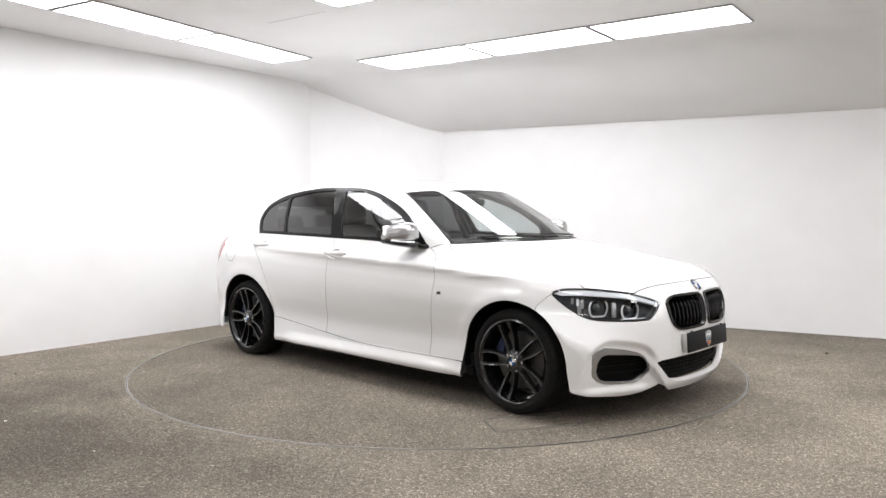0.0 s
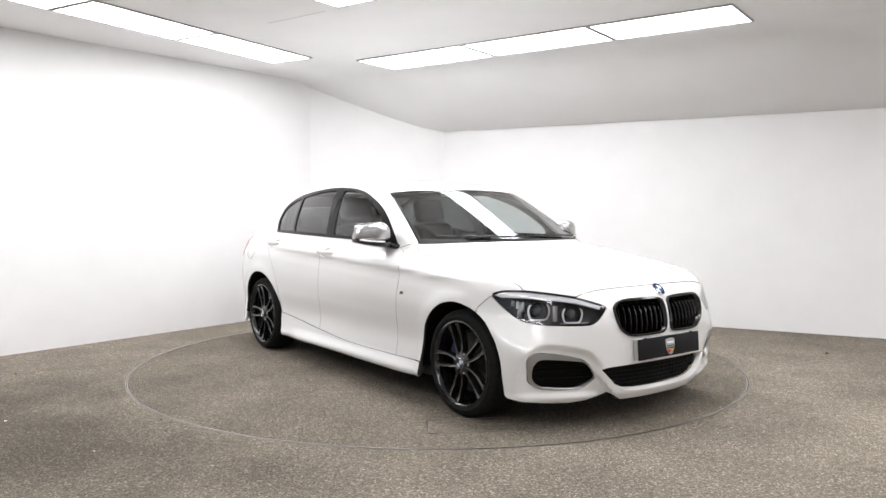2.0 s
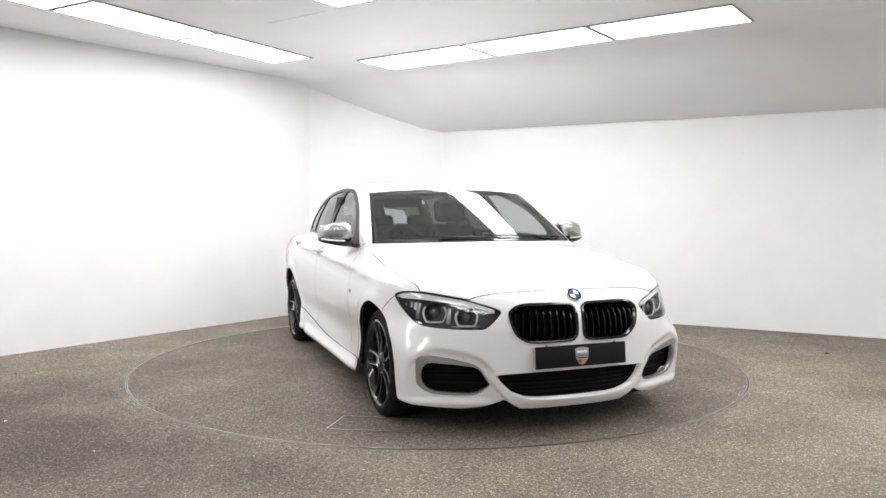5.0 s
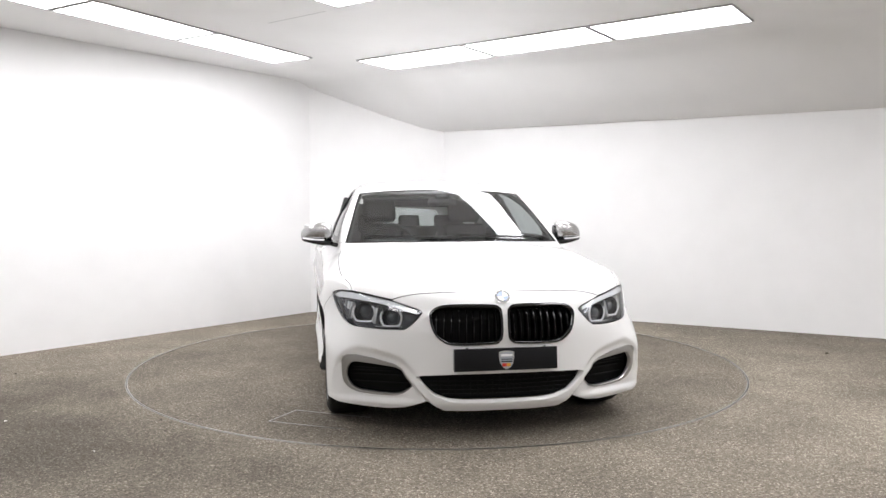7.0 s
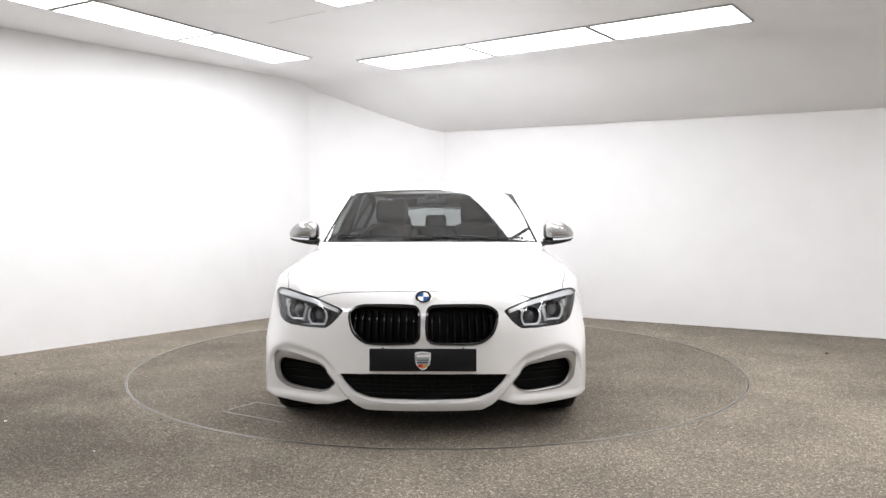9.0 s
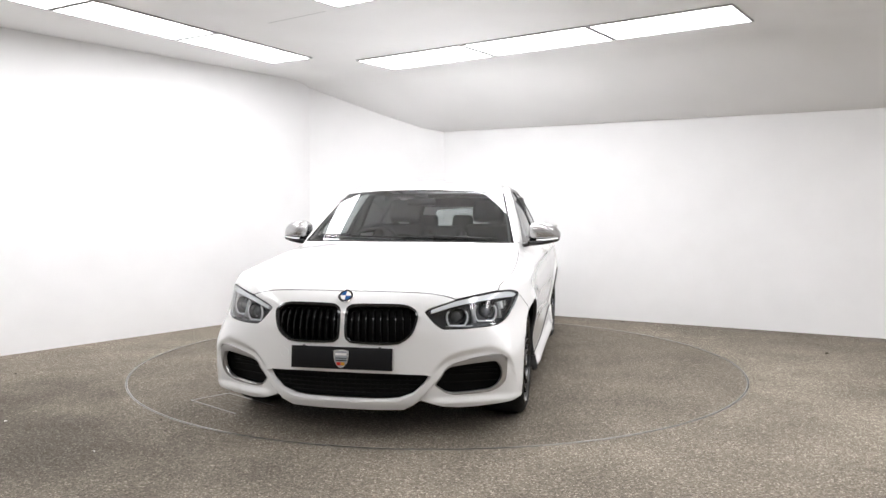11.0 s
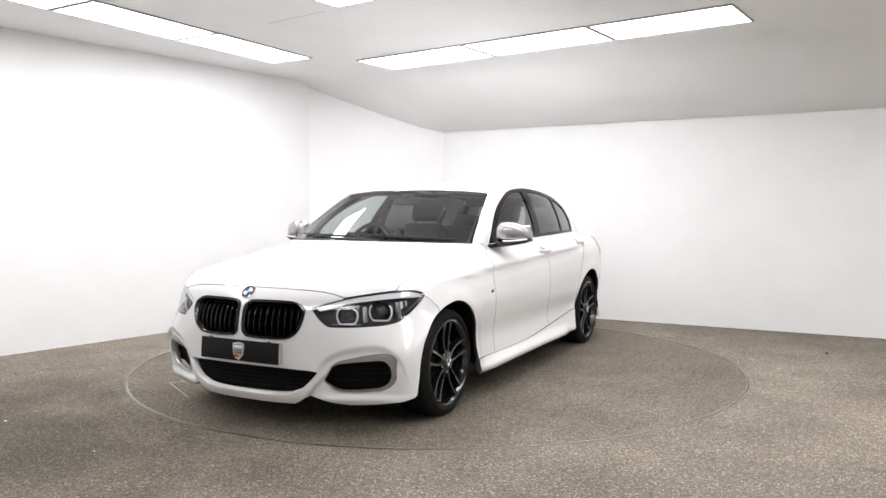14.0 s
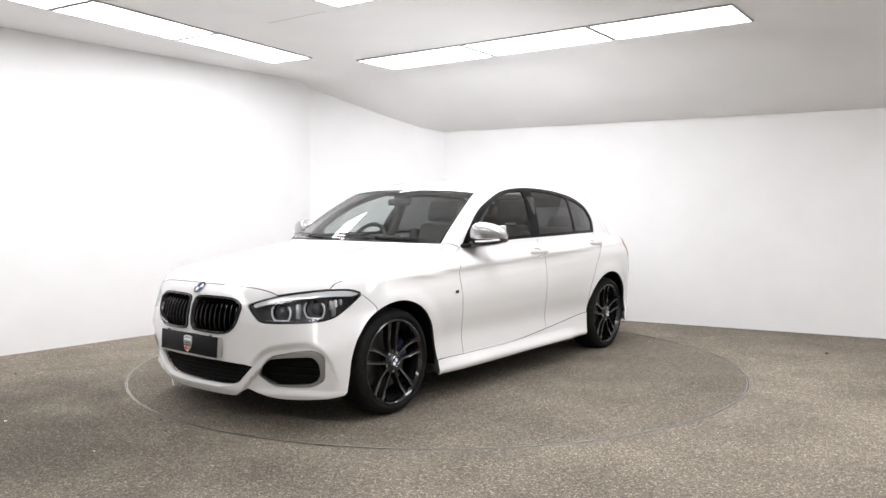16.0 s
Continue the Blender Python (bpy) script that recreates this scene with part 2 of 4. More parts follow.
    tagged(ob, "white ceiling with a sloping side above the low wall", "ceiling", kind="structure")


def ceiling_light(c, along, length=1.2, width=0.595):
    """A recessed-looking flat LED panel under the ceiling."""
    e = new("ceiling_light")
    e.matrix_basis = Matrix.Translation((c[0], c[1], CEIL_H)) @ Matrix.Rotation(math.atan2(along[1], along[0]), 4, "Z")
    tagged(e, "glowing white rectangular LED ceiling panel in a thin frame", "ceiling light", "ceiling light panels")
    L, W = length / 2, width / 2
    bm = None
    for x0, x1, y0, y1 in ((-L, L, -W, -W + 0.012), (-L, L, W - 0.012, W), (-L, -L + 0.012, -W + 0.012, W - 0.012), (L - 0.012, L, -W + 0.012, W - 0.012)):
        bm = box_bm(x0, x1, y0, y1, -0.014, 0.004, bm=bm)
    part("frame", bm, PANEL_RIM, e, smooth=False)
    part("diffuser", box_bm(-L + 0.012, L - 0.012, -W + 0.012, W - 0.012, -0.007, 0.002), GLOW, e, "glowing white diffuser", smooth=False)
    return e


def build_lights():
    def row(start, along, across, lengths, gap=0.02, width=0.595):
        along, across = Vector(along).normalized(), Vector(across).normalized()
        at = 0.0
        for length in lengths:
            ceiling_light(Vector(start) + along * (at + length / 2) + across * width / 2, along, length, width)
            at += length + gap
    row((-0.79, 1.515), (0.811, -0.585), (0.585, 0.811), (1.205, 1.165, 1.10), 0.022, 0.585)
    # last two panels are out of view, added to brighten the front left
    row((-1.19, 1.39), (-0.507, -0.862), (-0.862, 0.507), (1.18, 1.115, 1.115, 1.2, 1.2), 0.02, 0.50)
    # only the far corner is in view; the rest is added for light
    row((-0.71, -0.44), (0.811, -0.585), (-0.585, -0.811), (1.2,) * 5)
    # unseen row by the camera, added to light the car's front
    row((-2.9, -3.95), (0.940, -0.342), (-0.342, -0.940), (1.2,) * 3)
    # unseen row, added to brighten the right wall, ceiling and floor
    row((3.75, -1.75), (0.811, -0.585), (0.585, 0.811), (1.2,) * 3)
    # thin joint between ceiling boards
    bm = prism([(-1.31, 0.055), (-0.82, -0.305), (-0.818, -0.301), (-1.308, 0.059)], CEIL_H - 0.0015, CEIL_H + 0.01)
    tagged(mesh_ob("ceiling_joint_trim", bm, PANEL_RIM, smooth=False), "thin open joint between ceiling boards", "trim", kind="structure")


# ---- turntable ----
def build_turntable():
    e = new("turntable")
    tagged(e, "round carpeted car turntable with a steel rim", "turntable")
    bm = lathe([(0, -0.04), (TABLE_R - 0.008, -0.04), (TABLE_R - 0.008, 0.0), (0, 0.0)], 160, "Z")
    part("deck", bm, CARPET_TABLE, e, smooth=False)
    bm = lathe([(TABLE_R - 0.008, -0.04), (TABLE_R - 0.002, -0.04), (TABLE_R - 0.002, 0.002), (TABLE_R - 0.008, 0.002)], 160, "Z", close=True)
    part("rim", bm, STEEL, e, "thin steel rim", smooth=False)
    # hatch outline: three thin steel strips flush in the carpet
    c1, c2, c3, c4 = Vector((1.563, -1.231)), Vector((1.351, -1.084)), Vector((1.80, -0.816)), Vector((1.588, -0.67))
    for a, b in ((c1, c2), (c1, c3), (c2, c4)):
        d = (b - a).normalized()
        w = Vector((-d.y, d.x)) * 0.003
        part("hatch_edge", prism([a - w, b - w, b + w, a + w], -0.003, 0.002), STEEL, e, "thin worn metal hatch edge", smooth=False)
    return e


# ---- the car's outer form: fields whose zero is the skin; x forward, y to its left, z up, metres ----
def curve(*pts):
    """A smooth monotone curve through (x, y) pairs."""
    xs, ys = np.array([p[0] for p in pts], float), np.array([p[1] for p in pts], float)
    h, d = np.diff(xs), np.diff(ys) / np.diff(xs)
    m = np.zeros(len(xs))
    m[0], m[-1] = d[0], d[-1]
    for i in range(1, len(xs) - 1):
        if d[i - 1] * d[i] > 0:
            w1, w2 = 2 * h[i] + h[i - 1], h[i] + 2 * h[i - 1]
            m[i] = (w1 + w2) / (w1 / d[i - 1] + w2 / d[i])

    def f(x):
        x = np.clip(np.asarray(x, float), xs[0], xs[-1])
        i = np.clip(np.searchsorted(xs, x) - 1, 0, len(h) - 1)
        t = (x - xs[i]) / h[i]
        return (2 * t**3 - 3 * t**2 + 1) * ys[i] + (t**3 - 2 * t**2 + t) * h[i] * m[i] + (3 * t**2 - 2 * t**3) * ys[i + 1] + (t**3 - t**2) * h[i] * m[i + 1]

    return f


def smax(a, b, k):
    h = np.maximum(k - np.abs(a - b), 0) / k
    return np.maximum(a, b) + h * h * k * 0.25


def smin(a, b, k):
    return -smax(-a, -b, k)


def ease(x, a, b):
    t = np.clip((x - a) / (b - a), 0, 1)
    return t * t * (3 - 2 * t)


PLAN = curve((-2.2, 0.74), (-2.0, 0.81), (-1.7, 0.868), (-1.345, 0.888), (-0.7, 0.878), (0, 0.875), (0.7, 0.880), (1.1, 0.892), (1.345, 0.898), (1.6, 0.889), (1.85, 0.864), (2.0, 0.84), (2.2, 0.79))
PROF = curve((0, -0.10), (0.15, -0.040), (0.195, -0.008), (0.225, -0.016), (0.27, -0.022), (0.38, -0.032), (0.52, -0.010), (0.64, 0.0), (0.73, -0.006), (0.782, -0.0142), (0.808, -0.0166), (0.836, -0.0100), (0.848, -0.0145), (0.90, -0.066), (0.97, -0.135), (1.05, -0.24))
CHEEK = curve((20, 0.33), (22, 0.35), (24.1, 0.385), (27.8, 0.440), (33, 0.468), (38.5, 0.480), (42, 0.458), (45, 0.40), (47, 0.30), (50, 0.2))
DECK = curve((-2.2, 0.93), (-1.9, 0.975), (-1.4, 0.985), (-0.5, 0.972), (0.4, 0.962), (0.75, 0.958), (0.95, 0.955), (1.3, 0.908), (1.6, 0.862), (1.85, 0.812), (1.98, 0.775), (2.06, 0.74), (2.2, 0.66))
NOSE = curve((0, 1.98), (0.12, 2.03), (0.16, 2.06), (0.2, 2.085), (0.28, 2.10), (0.35, 2.105), (0.45, 2.108), (0.55, 2.11), (0.62, 2.10), (0.70, 2.07), (0.74, 2.05), (0.78, 2.02), (0.9, 1.85))
TAIL = curve((0, -2.0), (0.2, -2.08), (0.4, -2.13), (0.6, -2.13), (0.75, -2.10), (0.9, -2.06), (1.05, -2.02))
ROOF = curve((-2.1, 1.22), (-1.8, 1.282), (-1.4, 1.350), (-0.9, 1.397), (-0.4, 1.410), (0, 1.388), (0.32, 1.335), (0.7, 1.20))
CABIN = curve((-2.1, 0.56), (-1.8, 0.63), (-1.35, 0.715), (-0.7, 0.775), (0, 0.785), (0.6, 0.765), (1.0, 0.74))
FRONT_WHEEL, REAR_WHEEL = (1.345, 0.305), (-1.345, 0.300)


def skin(p):
    x, y, z = p[..., 0], np.abs(p[..., 1]), p[..., 2]
    prof = PROF(z + 0.0365 * x * ease(z, 0.45, 0.75))
    prof = np.where(z < 0.64, np.maximum(prof, -0.10 + 0.088 * ease(x, 1.45, 1.70)), prof)
    wide = PLAN(x) + prof - 0.07 * ease(-x, 0.6, 1.5) * ease(z, 0.80, 0.96)
    wide = wide + 0.024 * ease(0.262 - z, 0.0, 0.06) * ease(x, -0.86, -0.62) * (1 - ease(x, 0.72, 1.0))
    for wx, wz in (FRONT_WHEEL, REAR_WHEEL):
        r = np.hypot(x - wx, z - wz)
        wide = wide + 0.012 * np.exp(-(((r - 0.37) / 0.055) ** 2))
    side = y - wide
    top = z - (DECK(x) - 0.07 * y**2 - 0.30 * np.maximum(y - 0.55, 0) ** 2 * ease(x, 0.6, 1.2) + 0.010 * ease(x, 0.7, 1.1) * np.exp(-(((y - 0.46 + 0.10 * (x - 1)) / 0.07) ** 2)))
    c6 = 0.08 + 0.54 * ease(z, 0.40, 0.65)
    front = x - (NOSE(z) - 0.34 * y**2 - c6 * y**6)
    turn = np.degrees(np.arctan2(y, x - 1.0))
    front = front + 0.026 * ease(CHEEK(turn) - z, -0.004, 0.042) * ease(z, 0.175, 0.222) * ease(turn, 21.5, 27.5) * (1 - ease(turn, 43.5, 49))
    front = front + 0.024 * ease(turn - (19.0 + (z - 0.192) * 46), 0.0, 1.1) * ease(0.345 - z, 0.0, 0.07) * (1 - ease(turn, 38, 48))
    rear = TAIL(z) + 0.22 * y**2 + 0.35 * y**6 - x
    low = smax(smax(smax(side, top, 0.07), front, 0.07), rear, 0.10)
    ws = (x - (1.0 - (z - 0.965) * 1.89 - 0.5 * y**2 + 0.5 * (z - 0.965) * (1.33 - z))) * 0.5
    roof = z - (ROOF(x) - 0.10 * y**2)
    cside = y - (CABIN(x) + 0.0155 - (z - 0.95) * 0.50 - 0.6 * (z - 1.14) ** 2)
    rw = (-2.0 + (z - 0.98) * 0.85 + 0.2 * y**2 - x) * 0.7
    cab = smax(smax(smax(roof, cside, 0.065), ws, 0.03), rw, 0.06)
    cab = np.maximum(cab, 0.88 - z)
    return smin(low, cab, 0.03)


def cast(o, d, far=2.4, step=0.032):
    """First meeting of the rays o + s d with the skin; rays that miss keep their closest place."""
    o, d = np.atleast_2d(np.asarray(o, float)), np.atleast_2d(np.asarray(d, float))
    o, d = np.broadcast_arrays(o, d)
    s = np.zeros(len(o))
    hit = np.zeros(len(o), bool)
    best, bs = np.full(len(o), 1e9), np.zeros(len(o))
    for i in range(int(far / step)):
        v = skin(o + d * s[:, None])
        better = (v < best) & ~hit
        best[better], bs[better] = v[better], s[better]
        hit |= v < 0
        s = np.where(hit, s, s + step)
    lo, hi = np.where(hit, s - step, bs), np.where(hit, s, bs)
    for _ in range(13):
        m = (lo + hi) / 2
        inside = skin(o + d * m[:, None]) < 0
        hi, lo = np.where(inside, m, hi), np.where(inside, lo, m)
    return o + d * ((lo + hi) / 2)[:, None]


def normals(p, e=0.004):
    g = np.stack([skin(p + np.eye(3)[i] * e) - skin(p - np.eye(3)[i] * e) for i in range(3)], -1)
    return g / np.maximum(np.linalg.norm(g, axis=1), 1e-9)[:, None]


# ways of looking at the skin: flat coordinates to rays, and back
AXIS_X = 1.0
REAR_X = -1.2


def rays_of(way, q):
    q = np.asarray(q, float)
    n = len(q)
    if way == "side":
        return np.stack([q[:, 0], np.full(n, 1.2), q[:, 1]], 1), np.array([0, -1.0, 0])
    if way == "top":
        return np.stack([q[:, 0], q[:, 1], np.full(n, 1.8)], 1), np.array([0, 0, -1.0])
    if way == "lean":
        c = math.sqrt(0.5)
        return np.stack([q[:, 0], 1.2 - c * q[:, 1] * 0, np.zeros(n)], 1) * [1, 0, 0] + np.stack([0 * q[:, 0], -c * q[:, 1] + c * 1.7, c * q[:, 1] + c * 1.7], 1), np.array([0, -c, -c])
    if way == "front":
        a = np.radians(q[:, 0])
        d = np.stack([np.cos(a), np.sin(a), 0 * a], 1)
        return np.array([AXIS_X, 0, 0]) + d * 1.7 + np.stack([0 * a, 0 * a, q[:, 1]], 1), -d
    a = np.radians(q[:, 0])
    d = np.stack([-np.cos(a), np.sin(a), 0 * a], 1)
    return np.array([REAR_X, 0, 0]) + d * 1.7 + np.stack([0 * a, 0 * a, q[:, 1]], 1), -d


def flat(way, p):
    p = np.atleast_2d(np.asarray(p, float))
    if way == "side":
        return p[:, [0, 2]]
    if way == "top":
        return p[:, :2]
    if way == "lean":
        return np.stack([p[:, 0], (p[:, 2] - p[:, 1]) * math.sqrt(0.5)], 1)
    if way == "front":
        return np.stack([np.degrees(np.arctan2(p[:, 1], p[:, 0] - AXIS_X)), p[:, 2]], 1)
    return np.stack([np.degrees(np.arctan2(p[:, 1], REAR_X - p[:, 0])), p[:, 2]], 1)


def on_skin(way, q):
    o, d = rays_of(way, q)
    return cast(o, d)


# ---- panels cut from the skin ----
DEG = 1.1 * math.pi / 180


def metric(way, q):
    q = np.asarray(q, float)
    return q * [DEG, 1] if way in ("front", "rear") else q


def smooth_line(pts, n=6):
    """A soft open curve through the points."""
    p = np.asarray(pts, float)
    e = np.vstack([2 * p[0] - p[1], p, 2 * p[-1] - p[-2]])
    out = []
    for i in range(len(p) - 1):
        a, b, c, d = e[i:i + 4]
        for t in np.arange(n) / n:
            out.append(0.5 * (2 * b + (c - a) * t + (2 * a - 5 * b + 4 * c - d) * t**2 + (3 * b - a - 3 * c + d) * t**3))
    return np.array(out + [p[-1]])


def smooth_loop(pts, n=6):
    p = np.asarray(pts, float)
    m = len(p)
    out = []
    for i in range(m):
        a, b, c, d = p[i - 1], p[i], p[(i + 1) % m], p[(i + 2) % m]
        for t in np.arange(n) / n:
            out.append(0.5 * (2 * b + (c - a) * t + (2 * a - 5 * b + 4 * c - d) * t**2 + (3 * b - a - 3 * c + d) * t**3))
    return np.array(out)


def rounded(pts, r, n=5, scale=(1, 1)):
    """A polygon with its corners rounded."""
    p = np.asarray(pts, float) * scale
    out = []
    for i in range(len(p)):
        a, b, c = p[i - 1], p[i], p[(i + 1) % len(p)]
        u, v = a - b, c - b
        lu, lv = np.linalg.norm(u), np.linalg.norm(v)
        k = min(r, lu * 0.45, lv * 0.45)
        s, e = b + u / lu * k, b + v / lv * k
        for t in np.arange(n + 1) / n:
            out.append((1 - t) ** 2 * s + 2 * t * (1 - t) * b + t * t * e)
    return np.array(out) / scale


def dense(p, step):
    out = []
    for a, b in zip(p, np.roll(p, -1, 0)):
        n = max(1, int(np.ceil(np.linalg.norm(b - a) / step)))
        out += [a + (b - a) * i / n for i in range(n)]
    return np.array(out)


def area2(p):
    q = np.roll(p, -1, 0)
    return float((p[:, 0] * q[:, 1] - p[:, 1] * q[:, 0]).sum())


def inset(p, d):
    """Moves a loop inwards by d (outwards if negative)."""
    if area2(p) < 0:
        p = p[::-1]
    keep = np.linalg.norm(p - np.roll(p, 1, 0), axis=1) > 1e-7
    p = p[keep]
    e = np.roll(p, -1, 0) - p
    n = np.stack([-e[:, 1], e[:, 0]], 1) / np.linalg.norm(e, axis=1)[:, None]
    m = n + np.roll(n, 1, 0)
    m = m / np.maximum((m * m).sum(1), 0.5)[:, None] * 2
    return p + m * d


def within(pts, poly):
    x, y = pts[:, 0][:, None], pts[:, 1][:, None]
    a, b = poly, np.roll(poly, -1, 0)
    c = ((a[:, 1] > y) != (b[:, 1] > y)) & (x < (b[:, 0] - a[:, 0]) * (y - a[:, 1]) / np.where(b[:, 1] == a[:, 1], 1e-12, b[:, 1] - a[:, 1]) + a[:, 0])
    return c.sum(1) % 2 == 1


def edge_gap(pts, poly):
    a, b = poly[None], np.roll(poly, -1, 0)[None]
    p = pts[:, None]
    t = np.clip(((p - a) * (b - a)).sum(2) / np.maximum(((b - a) ** 2).sum(2), 1e-12), 0, 1)
    return np.linalg.norm(p - a - t[..., None] * (b - a), axis=2).min(1)


def panel_data(way, outline, holes=(), off=0.0, depth=0.012, h=0.025, gap=0.0014):
    """Triangles over a flat outline (with holes), laid on the skin, with an edge turned inwards by depth."""
    loops = [inset(dense(metric(way, outline), h * 0.8), gap)] + [inset(dense(metric(way, q), h * 0.8), -gap) for q in holes]
    lo, hi = loops[0].min(0), loops[0].max(0)
    gx, gy = np.meshgrid(np.arange(lo[0], hi[0], h), np.arange(lo[1], hi[1], h * 0.87))
    gx = gx + (np.arange(gx.shape[0]) % 2)[:, None] * h / 2
    g = np.stack([gx.ravel(), gy.ravel()], 1)
    ok = within(g, loops[0]) & (edge_gap(g, loops[0]) > h * 0.45)
    for q in loops[1:]:
        ok &= ~within(g, q) & (edge_gap(g, q) > h * 0.45)
    pts, edges = [], []
    for q in loops:
        n0 = len(pts)
        pts += [Vector(v) for v in q]
        edges += [(n0 + i, n0 + (i + 1) % len(q)) for i in range(len(q))]
    pts += [Vector(v) for v in g[ok]]
    v, _, faces, *_ = delaunay_2d_cdt(pts, edges, [], 0, 1e-7)
    v = np.array([tuple(a) for a in v])
    faces = np.array([f for f in faces if len(f) == 3])
    mid = v[faces].mean(1)
    ok = within(mid, loops[0])
    for q in loops[1:]:
        ok &= ~within(mid, q)
    faces = faces[ok]
    used, inv = np.unique(faces, return_inverse=True)
    faces, v = inv.reshape(-1, 3), v[used]
    q = v / [DEG, 1] if way in ("front", "rear") else v
    p = on_skin(way, q)
    nrm = normals(p)
    p = p + nrm * off
    fn = np.cross(p[faces[:, 1]] - p[faces[:, 0]], p[faces[:, 2]] - p[faces[:, 0]])
    flip = (fn * nrm[faces].mean(1)).sum(1) < 0
    faces[flip] = faces[flip][:, ::-1]
    # turned edge
    seen = {}
    for f in faces:
        for a, b in ((f[0], f[1]), (f[1], f[2]), (f[2], f[0])):
            seen[(a, b)] = 1
    border = [e for e in seen if (e[1], e[0]) not in seen]
    at = np.array([(v[a] + v[b]) / 2 for a, b in border])
    inner = np.zeros(len(border), bool)
    for q in loops[1:]:
        inner |= edge_gap(at, q) < edge_gap(at, loops[0])
    border = [e for e, i in zip(border, inner) if i] + [e for e, i in zip(border, inner) if not i]
    vs, ns, fs = [tuple(a) for a in p], [tuple(a) for a in nrm], [tuple(int(i) for i in f) for f in faces]
    for a, b in border:
        t = p[b] - p[a]
        o = np.cross(t, nrm[a])
        o = o / max(np.linalg.norm(o), 1e-9)
        k = len(vs)
        vs += [tuple(p[a]), tuple(p[b]), tuple(p[b] - nrm[b] * depth), tuple(p[a] - nrm[a] * depth)]
        soft = [tuple((o + n) / max(np.linalg.norm(o + n), 1e-9)) for n in (nrm[a], nrm[b])]
        ns += [soft[0], soft[1], tuple(o), tuple(o)]
        fs.append((k + 1, k, k + 3, k + 2))
    return vs, ns, fs, len(faces) + int(inner.sum())


def skin_part(name, data, material, parent, label="", side=1, rim=None):
    vs, ns, fs, tris = data
    if side < 0:
        vs, ns, fs = [(x, -y, z) for x, y, z in vs], [(x, -y, z) for x, y, z in ns], [f[::-1] for f in fs]
    me = bpy.data.meshes.new(name)
    me.from_pydata(vs, [], fs)
    me.materials.append(material)
    if rim:
        me.materials.append(rim)
        me.polygons.foreach_set("material_index", [0] * tris + [1] * (len(fs) - tris))
    me.polygons.foreach_set("use_smooth", [True] * len(fs))
    me.normals_split_custom_set_from_vertices(ns)
    ob = new(name, me)
    ob.parent = parent
    return tagged(ob, label) if label else ob


def pair(name, way, outline, material, parent, label="", **kw):
    """The same panel on both flanks."""
    data = panel_data(way, outline, **kw)
    return [skin_part(name, data, material, parent, label, s, DARK_GAP if material is PAINT else None) for s in (1, -1)]


def both_sides(half):
    """A loop across the middle from its half with first coordinate (front, rear) >= 0."""
    half = np.asarray(half, float)
    return np.vstack([half, (half * [-1, 1])[::-1]])


def seam(way, pts, n=6):
    return on_skin(way, smooth_line(pts, n))


def arc(c, r, a0, a1, n=16):
    return np.array([(c[0] + r * math.cos(radians(a)), c[1] + r * math.sin(radians(a))) for a in np.linspace(a0, a1, n)])


# seams, in the side view (x, z)
DOOR_FRONT = smooth_line([(0.590, 0.937), (0.69, 0.885), (0.742, 0.80), (0.733, 0.653), (0.706, 0.436), (0.695, 0.255)])
DOOR_MID = smooth_line([(-0.335, 0.969), (-0.315, 0.79), (-0.322, 0.54), (-0.342, 0.292)])
DOOR_REAR = smooth_line([(-1.395, 0.981), (-1.255, 0.885), (-1.105, 0.745), (-1.00, 0.54), (-0.965, 0.40), (-0.955, 0.352)])
DOOR_FOOT = smooth_line([(0.695, 0.255), (0.103, 0.258), (-0.342, 0.292), (-0.648, 0.322), (-0.955, 0.352)])
BELT = smooth_line([(0.590, 0.937), (0.053, 0.962), (-0.335, 0.969), (-0.985, 0.979), (-1.395, 0.981)])
DLO_TOP = smooth_line([(-1.395, 0.981), (-1.452, 1.09), (-1.415, 1.19), (-1.31, 1.248), (-1.13, 1.297), (-0.79, 1.334), (-0.47, 1.342), (-0.13, 1.313), (0.14, 1.235), (0.318, 1.155), (0.465, 1.05), (0.590, 0.937)])
FRONT_ARCH = np.vstack([[(0.985, 0.262)], arc((1.352, 0.303), 0.357, 172, 62, 22)])
REAR_ARCH = np.vstack([[(-0.935, 0.175)], arc((-1.322, 0.290), 0.367, 2, 182, 30)])
HOOD_EDGE = smooth_line([(0.745, 0.731), (0.83, 0.757), (1.16, 0.785), (1.45, 0.790), (1.60, 0.778), (1.735, 0.742)])
LAMP = smooth_line([(30.5, 0.716), (22.6, 0.672), (22.4, 0.64), (25.6, 0.579), (28.5, 0.572), (34.0, 0.571), (43.8, 0.582), (50.0, 0.640), (55.3, 0.719)], 4)
LAMP_TOP = smooth_line([(55.3, 0.719), (51.0, 0.742), (45.0, 0.745), (38.0, 0.735), (30.5, 0.716)], 4)
KIDNEY = [(19.9, 0.640), (19.2, 0.672), (17.0, 0.692), (13, 0.697), (4.0, 0.696), (1.6, 0.686), (0.75, 0.655), (0.75, 0.545), (1.6, 0.515), (3.4, 0.503), (13.0, 0.499), (16.2, 0.515), (18.6, 0.560)]
INTAKE = [(43.9, 0.402), (42.6, 0.428), (40.6, 0.433), (35.2, 0.421), (29.3, 0.394), (27.2, 0.370), (24.5, 0.283), (27.4, 0.236), (29.7, 0.222), (36.0, 0.224), (40.0, 0.230), (42.3, 0.250), (43.8, 0.283)]
